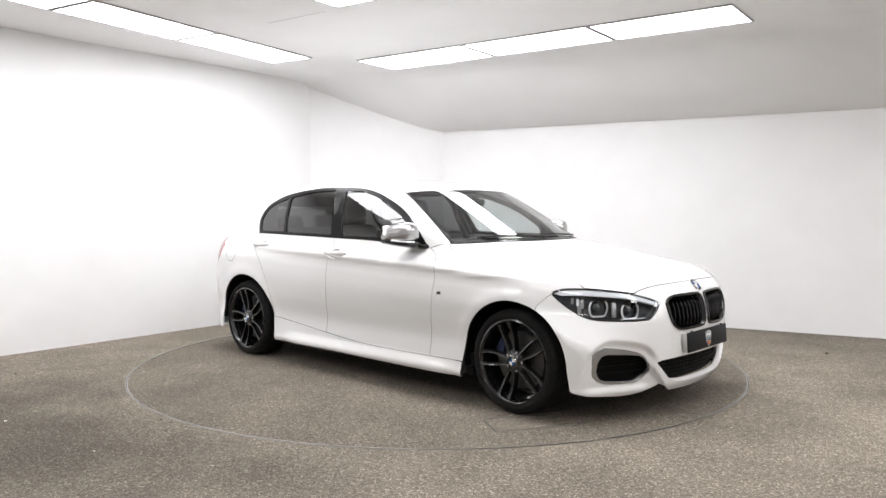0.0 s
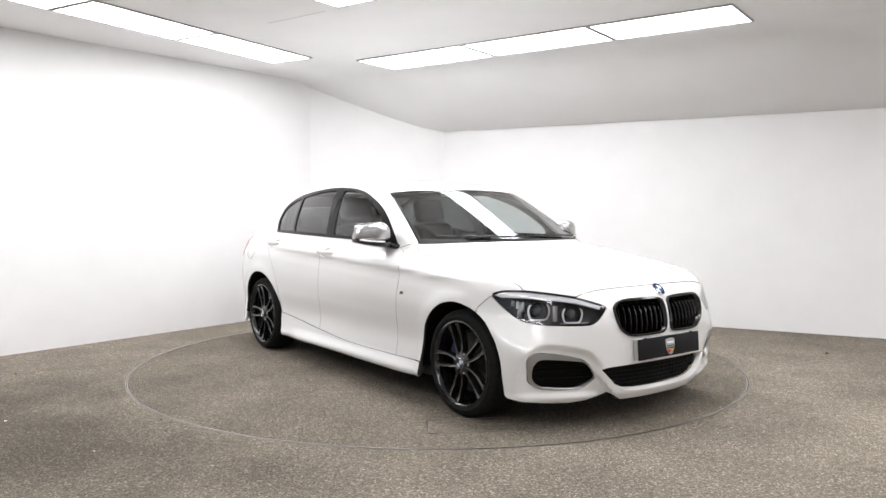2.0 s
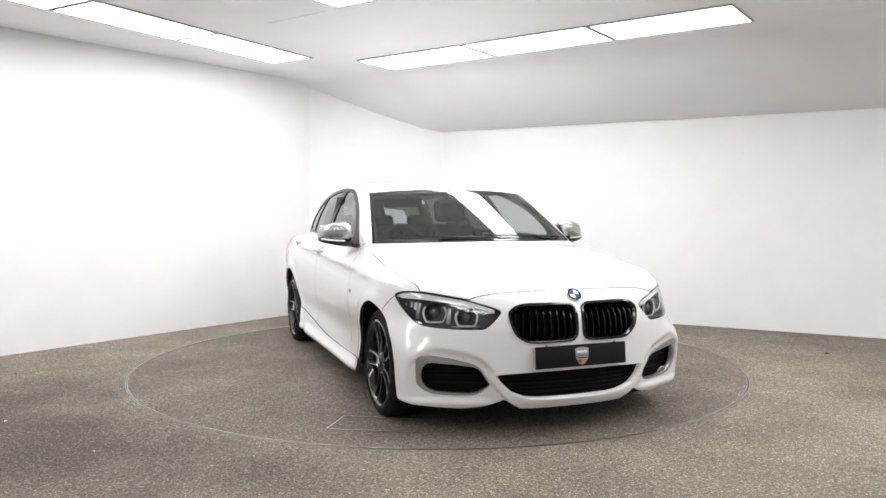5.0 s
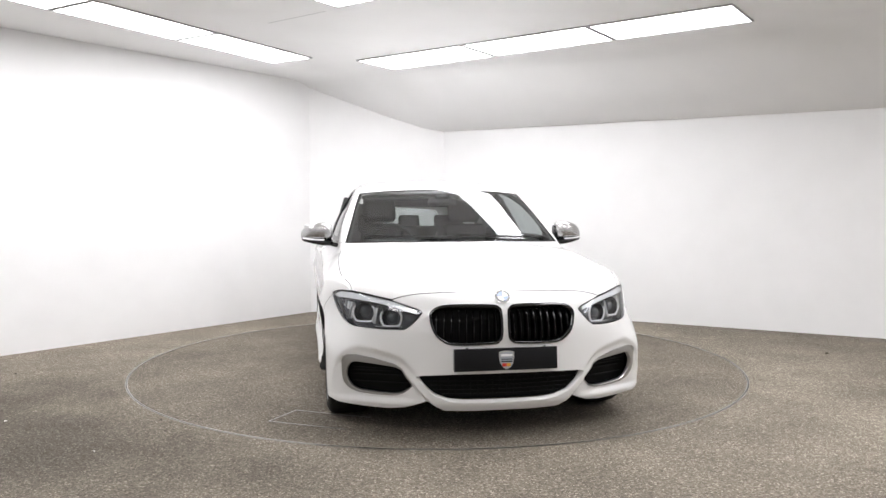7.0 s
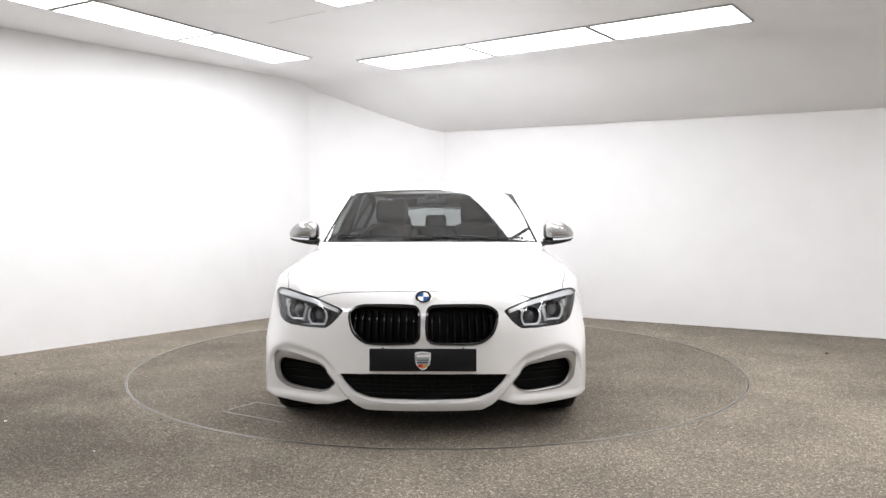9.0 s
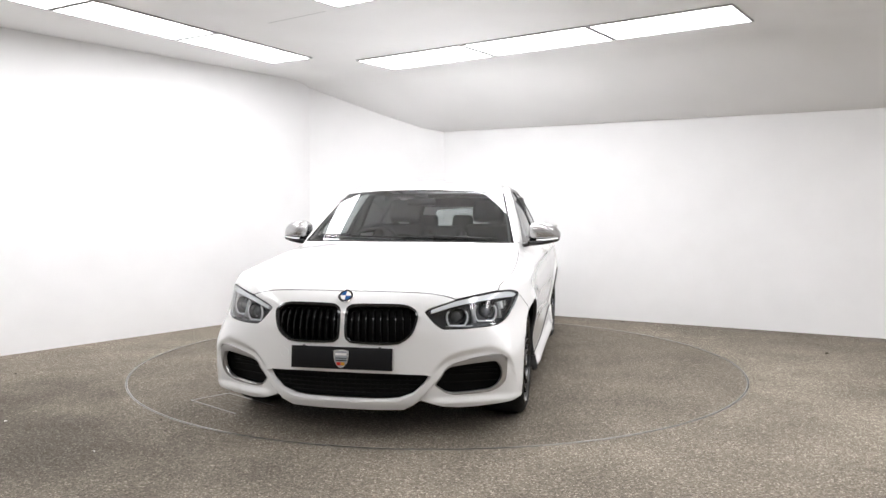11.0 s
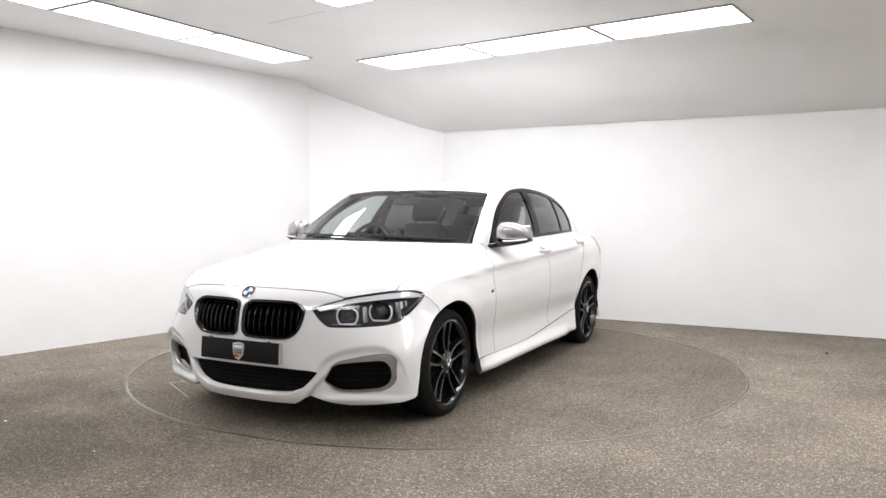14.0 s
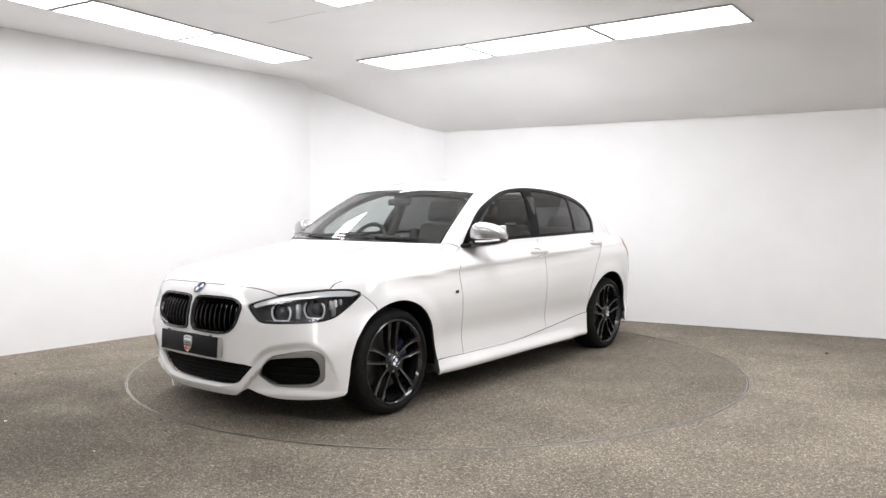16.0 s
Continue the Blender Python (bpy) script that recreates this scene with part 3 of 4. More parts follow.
INTAKE_IN = [(42.5, 0.328), (42.2, 0.360), (41.0, 0.390), (39.6, 0.396), (34.3, 0.389), (29.0, 0.377), (27.3, 0.361), (24.95, 0.283), (27.9, 0.241), (30.0, 0.233), (34.0, 0.235), (39.8, 0.245), (41.6, 0.267), (42.5, 0.298)]
LOW_GRILLE = [(23.4, 0.333), (21.5, 0.342), (12, 0.350), (0, 0.353), (0, 0.203), (11, 0.204), (15.0, 0.212), (18.6, 0.240), (21.5, 0.295)]


def dish(x, z):
    return smooth_loop([(x + 0.060 * math.cos(t), z + 0.034 * math.sin(t)) for t in np.linspace(0, 2 * math.pi, 13)[:-1]], 2)


FRONT_DISH, REAR_DISH = dish(-0.250, 0.862), dish(-1.180, 0.893)


def loop3(way, *parts):
    return np.vstack([flat(way, p) for p in parts])


def build_body(car):
    side = lambda q: on_skin("side", q)
    # bonnet
    top_edge = smooth_line([(0, 0.757), (10, 0.756), (21.5, 0.750), (27.5, 0.734), (30.5, 0.716)], 5)
    nose = flat("top", on_skin("front", np.vstack([LAMP_TOP[8:], top_edge[::-1][1:]])))
    cowl = np.array([(0.998 - 0.47 * y * y, y) for y in np.linspace(0, 0.715, 12)])
    half = np.vstack([cowl, HOOD_EDGE[:-1], nose])
    half[-1, 1] = 0.0
    skin_part("bonnet", panel_data("top", np.vstack([half, (half * [1, -1])[::-1][1:-1]]), gap=0.002), PAINT, car, "glossy white bonnet with soft creases", rim=DARK_GAP)
    # front wings
    lamp_out = on_skin("front", LAMP_TOP[:9])
    wing_foot = side(smooth_line([(0.695, 0.255), (0.985, 0.262)], 4))
    seam_b = side(smooth_line([(1.522, 0.618), (1.528, 0.645), (1.572, 0.69), (1.606, 0.719)], 4))
    hood3 = on_skin("top", HOOD_EDGE[:-1])
    o = loop3("lean", hood3[::-1], side(DOOR_FRONT)[1:], wing_foot[1:], side(FRONT_ARCH)[1:], seam_b[1:], lamp_out[1:])
    pair("front_wing", "lean", o, PAINT, car, "glossy white front wing", h=0.022, depth=0.02)
    # doors
    o = np.vstack([BELT[: 13], DOOR_MID[1:], DOOR_FOOT[: 13][::-1][1:], DOOR_FRONT[::-1][1:-1]])
    fd = pair("front_door", "side", o, PAINT, car, "glossy white front door", h=0.022, holes=[FRONT_DISH])
    o = np.vstack([BELT[12:], DOOR_REAR[1:], DOOR_FOOT[12:][::-1][1:], DOOR_MID[::-1][1:-1]])
    rd = pair("rear_door", "side", o, PAINT, car, "glossy white rear door", h=0.022, holes=[REAR_DISH])
    # sills
    sill_low = smooth_line([(-0.935, 0.175), (-0.80, 0.180), (-0.21, 0.180), (0.36, 0.172), (0.985, 0.172)])
    o = np.vstack([[(0.985, 0.262)], [(0.695, 0.255)], DOOR_FOOT[1:], sill_low])
    pair("side_skirt", "side", o, PAINT, car, "white side skirt with a black foot", h=0.014, off=0.006, depth=0.05)
    # flank: screen pillar, cant rail and rear quarter in one piece
    screen_edge = on_skin("top", smooth_line([(0.745, 0.731), (0.735, 0.716), (0.48, 0.652), (0.212, 0.588)]))
    ditch = on_skin("top", smooth_line([(0.212, 0.588), (0.10, 0.560), (-0.4, 0.545), (-1.0, 0.532), (-1.45, 0.505), (-1.63, 0.478)]))
    hatch = side(smooth_line([(-1.67, 1.228), (-1.755, 1.10), (-1.83, 0.955)]))
    tail3 = on_skin("rear", smooth_line([(51.5, 0.93), (57.5, 0.878), (58.0, 0.80), (54.5, 0.757), (50.0, 0.745)], 3))
    low = side(smooth_line([(-1.80, 0.70), (-1.78, 0.42), (-1.690, 0.277)]))
    o = loop3("lean", screen_edge, ditch[1:], hatch[1:], tail3, low, side(REAR_ARCH[::-1])[1:-2], side(np.array([(-0.945, 0.30)])), side(DOOR_REAR[::-1])[0:], side(DLO_TOP)[1:], side(DOOR_FRONT[1:3])[:1])
    pair("rear_quarter", "lean", o, PAINT, car, "white side frame from screen pillar to rear quarter", h=0.022, depth=0.02)
    # roof
    head = np.array([(0.331 - 0.335 * y * y, y) for y in np.linspace(0, 0.588, 10)])
    dt = smooth_line([(0.212, 0.588), (0.10, 0.560), (-0.4, 0.545), (-1.0, 0.532), (-1.45, 0.505), (-1.63, 0.478)])
    half = np.vstack([head, dt[1:], [(-1.715, 0.3), (-1.735, 0.0)]])
    skin_part("roof", panel_data("top", np.vstack([half, (half * [1, -1])[::-1][1:-1]]), h=0.03), PAINT, car, "glossy white roof", rim=DARK_GAP)
    # front bumper
    arch_d = flat("front", side(smooth_line([(1.606, 0.719), (1.572, 0.69), (1.528, 0.645), (1.522, 0.618)], 4)))
    front_lip = [(1.352 + (0.357 + 0.016 * (60 - a) / 60) * math.cos(radians(a)), 0.303 + (0.357 + 0.016 * (60 - a) / 60) * math.sin(radians(a))) for a in np.linspace(60, 0, 12)]
    arch_e = flat("front", side(np.array(front_lip + [(1.734, 0.25), (1.740, 0.205)])))
    foot = np.array([(49.0, 0.190), (45.0, 0.173), (39, 0.159), (32, 0.154), (27, 0.164), (23.8, 0.183), (20.9, 0.204), (18.9, 0.185), (16.2, 0.154), (8, 0.152), (0, 0.154)])
    half = np.vstack([top_edge, LAMP[1:], arch_d[1:], arch_e, foot])
    lg = np.array(LOW_GRILLE)
    lg = np.vstack([lg[:4], (lg[:3] * [-1, 1])[::-1], (lg[5:] * [-1, 1])[::-1], [(0, 0.203)], lg[5:]])
    lg = np.vstack([rounded(lg, 0.006, 3, (DEG, 1))])
    kid = smooth_loop(KIDNEY, 4)
    take = rounded(INTAKE, 0.014, 3, (DEG, 1))
    m = np.array([-1, 1])
    skin_part("front_bumper", panel_data("front", np.vstack([half, (half * m)[::-1][1:-1]]), holes=[kid, kid * m, take, take * m, lg], h=0.0125, depth=0.035), PAINT, car, "glossy white front bumper with large dark intakes")
    lip = np.vstack([(foot * m)[:-1], foot[::-1]])
    bars("front", smooth_line(lip, 3), 0.009, -0.012, SATIN_BLACK, "splitter_edge", car, "black lower bumper edge")
    build_front(car, kid, take, lg)
    # rear end
    edge = flat("rear", low)
    half = np.vstack([[(0, 0.60), (20, 0.60), (40, 0.62), (50, 0.745)], edge, flat("rear", side(np.array([(-1.685, 0.20)]))), [(50, 0.18), (30, 0.18), (0, 0.18)]])
    skin_part("rear_bumper", panel_data("rear", both_sides(half)[:-1], h=0.035), PAINT, car, "glossy white rear bumper")
    half = np.array([(0, 0.60), (20, 0.60), (40, 0.62), (42, 0.92), (42, 0.945), (20, 0.96), (0, 0.96)])
    skin_part("tailgate", panel_data("rear", both_sides(half)[:-1], h=0.035), PAINT, car, "glossy white tailgate")
    pair("tail_light", "rear", smooth_line([(42, 0.925), (51.5, 0.928), (57.5, 0.876), (58.0, 0.80), (54.5, 0.757), (50.0, 0.748), (42, 0.76)], 3), RED_LAMP, car, "red tail light lens", h=0.02, off=0.004, depth=0.03)
    half = np.array([(0, 1.00), (18, 1.00), (33, 0.99), (28, 1.17), (14, 1.19), (0, 1.195)])
    glass = both_sides(half)[:-1]
    half = np.vstack([[(0, 0.962), (20, 0.962), (42, 0.947)], flat("rear", hatch[::-1]), [(36, 1.236), (22, 1.25), (0, 1.262)]])
    skin_part("tailgate_frame", panel_data("rear", both_sides(half)[:-1], holes=[glass], h=0.03), PAINT, car, "white tailgate surround with roof spoiler")
    skin_part("rear_window", panel_data("rear", glass, h=0.04), REAR_GLASS, car, "tinted rear window").visible_shadow = False
    return fd, rd


def build_glass(car):
    # windscreen: dark printed border and the pane
    base = [(0.990 - 0.47 * y * y, y) for y in np.linspace(0, 0.708, 12)]
    head = [(0.322 - 0.335 * y * y, y) for y in np.linspace(0.580, 0, 12)]
    half = np.array(base + [(0.47, 0.643)] + head)
    loop = np.vstack([half, (half * [1, -1])[::-1][1:-1]])
    inner = np.array([(0.972 - 0.47 * y * y, y) for y in np.linspace(0, 0.684, 12)] + [(0.46, 0.628)] + [(0.304 - 0.335 * y * y, y) for y in np.linspace(0.562, 0, 12)])
    inner = np.vstack([inner, (inner * [1, -1])[::-1][1:-1]])
    ws = skin_part("windscreen", panel_data("top", loop, h=0.03, gap=0.003, off=-0.002), GLASS, car, "raked tinted windscreen glass")
    ws.visible_shadow = False
    skin_part("windscreen_border", panel_data("top", loop, holes=[inner], h=0.02, gap=0.003, off=-0.007, depth=0.004), SATIN_BLACK, ws, "black printed glass edge")
    # side windows: trim frame with three openings
    front = rounded([(0.405, 0.985), (-0.270, 0.990), (-0.405, 1.316), (-0.20, 1.306), (-0.02, 1.262), (0.14, 1.205), (0.28, 1.130), (0.405, 1.035)], 0.03)
    rear = rounded([(-0.385, 0.992), (-0.970, 1.000), (-1.085, 1.272), (-0.79, 1.312), (-0.525, 1.320)], 0.02)
    quarter = rounded([(-1.005, 1.002), (-1.372, 1.003), (-1.425, 1.09), (-1.388, 1.18), (-1.285, 1.228), (-1.115, 1.268)], 0.025)
    outer = np.vstack([BELT, DLO_TOP[1:-1]])
    data = panel_data("side", outer, holes=[front, rear, quarter], h=0.022, off=0.001, depth=0.02, gap=0.001)
    for s in (1, -1):
        trim = skin_part("window_trim", data, TRIM, car, "gloss black window surround", s)
        for q, mt, lb in ((front, SIDE_GLASS, "lightly tinted front side window"), (rear, PRIVACY, "dark privacy glass of the rear door"), (quarter, PRIVACY, "dark privacy quarter glass")):
            g = skin_part("side_window", kept("window" + lb, "side", q, h=0.04, off=-0.006, depth=0.001, gap=-0.004), mt, trim, lb, s)
            g.visible_shadow = False


def bars(way, pts, r, off, material, name, parent, label="", seg=6, side=1, closed=False):
    """A round rod that runs along the skin through flat points."""
    p = on_skin(way, np.asarray(pts, float))
    p = p + normals(p) * off
    if side < 0:
        p = p * [1, -1, 1]
    return part(name, tube(p, r, seg, closed), material, parent, label)


def tube(p, r, seg=6, closed=False):
    bm = bmesh.new()
    p = [Vector(a) for a in p]
    n = len(p)
    rings = []
    for i in range(n):
        a, b = (p[i - 1], p[(i + 1) % n]) if closed else (p[max(i - 1, 0)], p[min(i + 1, n - 1)])
        d = (b - a).normalized()
        u = d.cross(Vector((0, 0, 1)) if abs(d.z) < 0.95 else Vector((1, 0, 0))).normalized()
        w = d.cross(u)
        rr = r[i] if isinstance(r, (list, tuple)) else r
        rings.append([bm.verts.new(p[i] + (u * math.cos(2 * math.pi * k / seg) + w * math.sin(2 * math.pi * k / seg)) * rr) for k in range(seg)])
    for i in range(n if closed else n - 1):
        a, b = rings[i], rings[(i + 1) % n]
        for k in range(seg):
            bm.faces.new((a[k], a[(k + 1) % seg], b[(k + 1) % seg], b[k]))
    if not closed:
        bm.faces.new(rings[0][::-1])
        bm.faces.new(rings[-1])
    bmesh.ops.recalc_face_normals(bm, faces=bm.faces)
    return bm


def frame_at(way, q, off=0.0, side=1):
    """A pose on the skin at a flat point: z along the outward normal, y upwards."""
    p = on_skin(way, np.array([q], float))
    n = normals(p)[0]
    p = p[0] + n * off
    if side < 0:
        p, n = p * [1, -1, 1], n * [1, -1, 1]
    z = Vector(n)
    x = Vector((0, 0, 1)).cross(z).normalized()
    y = z.cross(x)
    m = Matrix((x, y, z)).transposed().to_4x4()
    m.translation = Vector(p)
    return m


def moved(bm, m):
    bmesh.ops.transform(bm, matrix=m, verts=bm.verts)
    return bm


def flat_bm(outline, t, bevel=0.0):
    return prism([tuple(p) for p in outline], 0.0, t, bevel)


def disc_bm(r, t, seg=32, bevel=0.0):
    return lathe([(0, 0), (r, 0), (r, t - bevel), (r - bevel, t), (0, t)], seg, "Z")


def roundel(name, m, r, parent, label, under=None):
    """Round emblem: dark ring with blue and white quarters."""
    ring = part(name, moved(lathe([(0, 0), (r, 0), (r, 0.004), (r * 0.94, 0.006), (r * 0.72, 0.006), (r * 0.70, 0.004), (0, 0.004)], 32, "Z"), m), GLOSS_BLACK, parent, label)
    under = under or ring
    part("chrome_edge", moved(lathe([(r * 1.03, 0), (r * 1.03, 0.005), (r * 0.97, 0.0065), (r * 0.95, 0.0055)], 32, "Z"), m), CHROME, under)
    for i in range(4):
        w = [(0, 0)] + [(r * 0.68 * math.cos(a), r * 0.68 * math.sin(a)) for a in np.linspace(i * math.pi / 2, (i + 1) * math.pi / 2, 9)]
        part("quarter", moved(flat_bm(w, 0.002), m @ Matrix.Translation((0, 0, 0.0042))), (WHITE_PLASTIC, BLUE)[i % 2], under, smooth=False)
    return ring


def shield(scale):
    h = [(0, -0.5), (0.20, -0.40), (0.36, -0.18), (0.42, 0.12), (0.42, 0.42), (0.22, 0.48), (0, 0.5)]
    return [(x * scale, y * scale) for x, y in h] + [(-x * scale, y * scale) for x, y in h[1:-1][::-1]]


KEPT = {}


def kept(key, *a, **k):
    """Panel data shared by both flanks."""
    if key not in KEPT:
        KEPT[key] = panel_data(*a, **k)
    return KEPT[key]


def build_front(car, kid, take, lg):
    m = np.array([-1, 1])
    # kidney grilles
    kin = metric("front", kid)
    kin = inset(dense(kin, 0.01), 0.011) / [DEG, 1]
    for s in (1, -1):
        g = skin_part("kidney_grille", kept("kidney_grille", "front", kid, holes=[kin], h=0.012, off=0.010, depth=0.045, gap=0.001), GLOSS_BLACK, car, "gloss black kidney grille surround", s)
        skin_part("grille_backing", kept("grille_backing", "front", kid, h=0.03, off=-0.05, depth=0.004, gap=-0.004), DEEP_BLACK, g, side=s)
        for i in range(9):
            a = 2.4 + i * 1.95
            top = 0.690 if 3 < a < 17 else 0.678
            bot = 0.508 if a < 14 else 0.508 + (a - 14) * 0.010
            zz = bot + (top - bot) * np.array([0, 0.12, 0.3, 0.5, 0.68, 0.80, 0.88, 0.95, 1.0])
            bm = None
            p = on_skin("front", np.stack([np.full(9, a), zz], 1))
            n = normals(p)
            bm = bmesh.new()
            prev = None
            for q, v, back in zip(p, n, (0.014, 0.002, 0.0, 0.0, 0.002, 0.007, 0.014, 0.024, 0.038)):
                t = np.array([-v[1], v[0], 0])
                ring = [bm.verts.new(Vector((q + v * (o - back) + t * w) * [1, s, 1])) for o, w in ((-0.05, -0.0050), (-0.014, -0.0058), (-0.007, -0.0045), (-0.004, -0.0018), (-0.004, 0.0018), (-0.007, 0.0045), (-0.014, 0.0058), (-0.05, 0.0050))]
                if prev:
                    for k in range(7):
                        bm.faces.new((prev[k], prev[k + 1], ring[k + 1], ring[k]))
                prev = ring
            bmesh.ops.recalc_face_normals(bm, faces=bm.faces)
            part("slat", bm, SLAT, g)
        # side intakes: satin frame, mesh behind
        tin = rounded(INTAKE_IN, 0.012, 3, (DEG, 1))
        f = skin_part("intake_frame", kept("intake_frame", "front", take, holes=[tin], h=0.012, off=0.002, depth=0.022, gap=0.002), SATIN_SILVER, car, "satin grey side intake frame", s)
        skin_part("intake_backing", kept("intake_backing", "front", take, h=0.03, off=-0.055, depth=0.004, gap=-0.005), DEEP_BLACK, f, side=s)
        for z in (0.275, 0.302, 0.329, 0.356):
            ok = [a for a in np.linspace(25, 42.5, 23) if within(np.array([[a, z]]), tin)[0]]
            bars("front", [(a, z) for a in (ok[0] - 0.6, *ok, ok[-1] + 0.6)], 0.0038, -0.045, DEEP_BLACK, "slat", f, side=s)
    g = skin_part("lower_grille", panel_data("front", lg, h=0.03, off=-0.05, depth=0.004, gap=-0.006), DEEP_BLACK, car, "black lower grille mesh")
    for z in (0.232, 0.256, 0.280, 0.304, 0.328):
        ok = [a for a in np.linspace(-23, 23, 47) if within(np.array([[a, z]]), lg)[0]]
        bars("front", [(a, z) for a in ok], 0.003, -0.042, DEEP_BLACK, "slat", g)
    for a in np.linspace(-17, 17, 18):
        ok = [z for z in np.linspace(0.20, 0.355, 7) if within(np.array([[a, z]]), lg)[0]]
        if len(ok) > 2:
            bars("front", [(a, z) for z in ok], 0.002, -0.044, DEEP_BLACK, "upright", g)
    # tow eye cover
    mt = frame_at("front", (16.9, 0.437), 0.0005, -1)
    part("tow_cover", moved(lathe([(0.0250, -0.001), (0.0250, 0.0008), (0.0235, 0.0008), (0.0235, -0.001)], 36, "Z", close=True), mt), PAINT, car, "round tow eye cover outline")
    # emblem
    roundel("emblem", frame_at("front", (0, 0.731), 0.001), 0.041, car, "round blue and white bonnet emblem")
    # number board on its carrier
    b = Matrix.Translation((2.118, 0, 0.4285)) @ Matrix.Rotation(radians(-4), 4, "Y") @ Matrix(((0, 0, 1, 0), (1, 0, 0, 0), (0, 1, 0, 0), (0, 0, 0, 1)))
    pl = part("number_board", moved(box_bm(-0.266, 0.266, -0.056, 0.056, 0, 0.006, 0.002), b), mat("dark_board", (0.008, 0.008, 0.009), 0.5, spec=0.2), car, "plain dark grey display board in place of a plate")
    part("carrier", moved(box_bm(-0.266, 0.266, -0.054, 0.054, -0.030, -0.001, 0.004), b), mat("carrier_grey", (0.45, 0.45, 0.44), 0.5), pl, "pale grey plate carrier")
    part("dealer_shield", moved(flat_bm(shield(0.094), 0.003), b @ Matrix.Translation((0, -0.004, 0.006))), CHROME, pl, "silver dealer shield with colour bars", smooth=False)
    part("shield_field", moved(flat_bm(shield(0.080), 0.002), b @ Matrix.Translation((0, -0.004, 0.0085))), mat("shield_grey", (0.30, 0.33, 0.36), 0.35), pl, "grey shield field", smooth=False)
    for x0, x1, y0, y1, mm in ((-0.030, 0.030, 0.016, 0.028, WHITE_PLASTIC), (-0.028, 0.028, 0.0, 0.004, GLOSS_BLACK), (-0.028, 0.028, -0.012, -0.007, GLOSS_BLACK), (-0.022, -0.001, -0.034, -0.018, RED), (0.001, 0.020, -0.034, -0.018, GOLD)):
        part("shield_bar", moved(box_bm(x0, x1, y0 - 0.002, y1 - 0.002, 0.0105, 0.0118), b), mm, pl, smooth=False)
    for x in (-0.2, 0.2):
        part("clip", moved(box_bm(x - 0.005, x + 0.005, 0.054, 0.062, -0.004, 0.007, 0.001), b), SATIN_BLACK, pl)
    # headlights
    lens = np.vstack([LAMP, LAMP_TOP[1:-1]])
    for s in (1, -1):
        hl = skin_part("headlight", kept("headlight", "front", lens, h=0.016, off=-0.002, depth=0.006, gap=0.003), CLEAR, car, "clear swept-back headlight with twin light rings", s)
        hl.visible_shadow = False
        skin_part("lamp_housing", kept("lamp_housing", "front", lens, h=0.02, off=-0.075, depth=-0.07, gap=0.002), mat("lamp_housing", (0.055, 0.055, 0.058), 0.3, metal=0.4), hl, "dark lamp housing", s)
        edge = inset(dense(metric("front", lens), 0.01), 0.007) / [DEG, 1]
        skin_part("lamp_edge", kept("lamp_edge", "front", lens, holes=[edge], h=0.01, off=-0.006, depth=0.02, gap=0.003), GLOSS_BLACK, hl, "black lamp rim", s)
        # white brow along the upper edge
        brow = np.vstack([smooth_line([(23.6, 0.655), (30.5, 0.688), (38, 0.704), (45.5, 0.710), (52.0, 0.708)], 4), smooth_line([(53.8, 0.719), (50.6, 0.736), (45, 0.740), (38, 0.730), (30.6, 0.711), (23.5, 0.671)], 4)])
        skin_part("light_brow", kept("light_brow", "front", brow, h=0.012, off=-0.010, depth=0.02, gap=0.0), LENS_WHITE, hl, "white light strip", s)
        for a, z, r in ((41.0, 0.650, 0.058), (31.2, 0.636, 0.054)):
            f = frame_at("front", (a, z), -0.048, s)
            d = (Vector((1, 0.42 * s, 0.0))).normalized()
            x = Vector((0, 0, 1)).cross(d).normalized()
            rot = Matrix((x, d.cross(x), d)).transposed().to_4x4()
            f = Matrix.Translation(f.translation) @ rot
            hexa = [(r * k * math.cos(radians(t)), r * k * math.sin(radians(t)) * 0.92, 0) for t, k in ((142, 1.0), (165, 1.02), (195, 1.03), (222, 1.10), (232, 1.10), (250, 0.97), (290, 0.97), (308, 1.10), (318, 1.10), (345, 1.03), (375, 1.02), (398, 1.0))]
            part("light_ring", moved(tube(smooth_line(hexa, 3), 0.0055, 8), f), LENS_WHITE, hl, "pale open light ring")
            part("ring_bezel", moved(lathe([(r * 0.9, 0.0), (r * 0.86, 0.004), (r * 0.70, -0.03), (r * 0.55, -0.035), (0, -0.035)], 28, "Z"), f), GLOSS_BLACK, hl)
            part("projector_lens", moved(lathe([(r * 0.60, -0.030), (r * 0.56, -0.016), (r * 0.40, -0.004), (r * 0.2, 0.002), (0, 0.004)], 24, "Z"), f), mat("projector_glass", (0.06, 0.065, 0.07), 0.06, coat=1.0), hl, "dark glass projector lens")
        for a, z in ((36.3, 0.640), (46.6, 0.648)):
            f = frame_at("front", (a, z), -0.045, s)
            part("reflector", moved(box_bm(-0.012, 0.012, -0.042, 0.040, -0.02, 0.006, 0.006), f), SATIN_SILVER, hl, "satin reflector beside the light ring")
        for k in range(3):
            f = frame_at("front", (45.6 + k * 1.5, 0.668 + k * 0.006), -0.030, s)
            part("side_prism", moved(box_bm(-0.008, 0.008, -0.026 + k * 0.006, 0.024 - k * 0.004, -0.02, 0.004, 0.004), f), LENS_WHITE if k == 1 else SATIN_SILVER, hl)
        bars("front", [(27.2, 0.588), (31, 0.584), (35, 0.585)], 0.0025, -0.02, SATIN_SILVER, "lower_strip", hl, side=s)


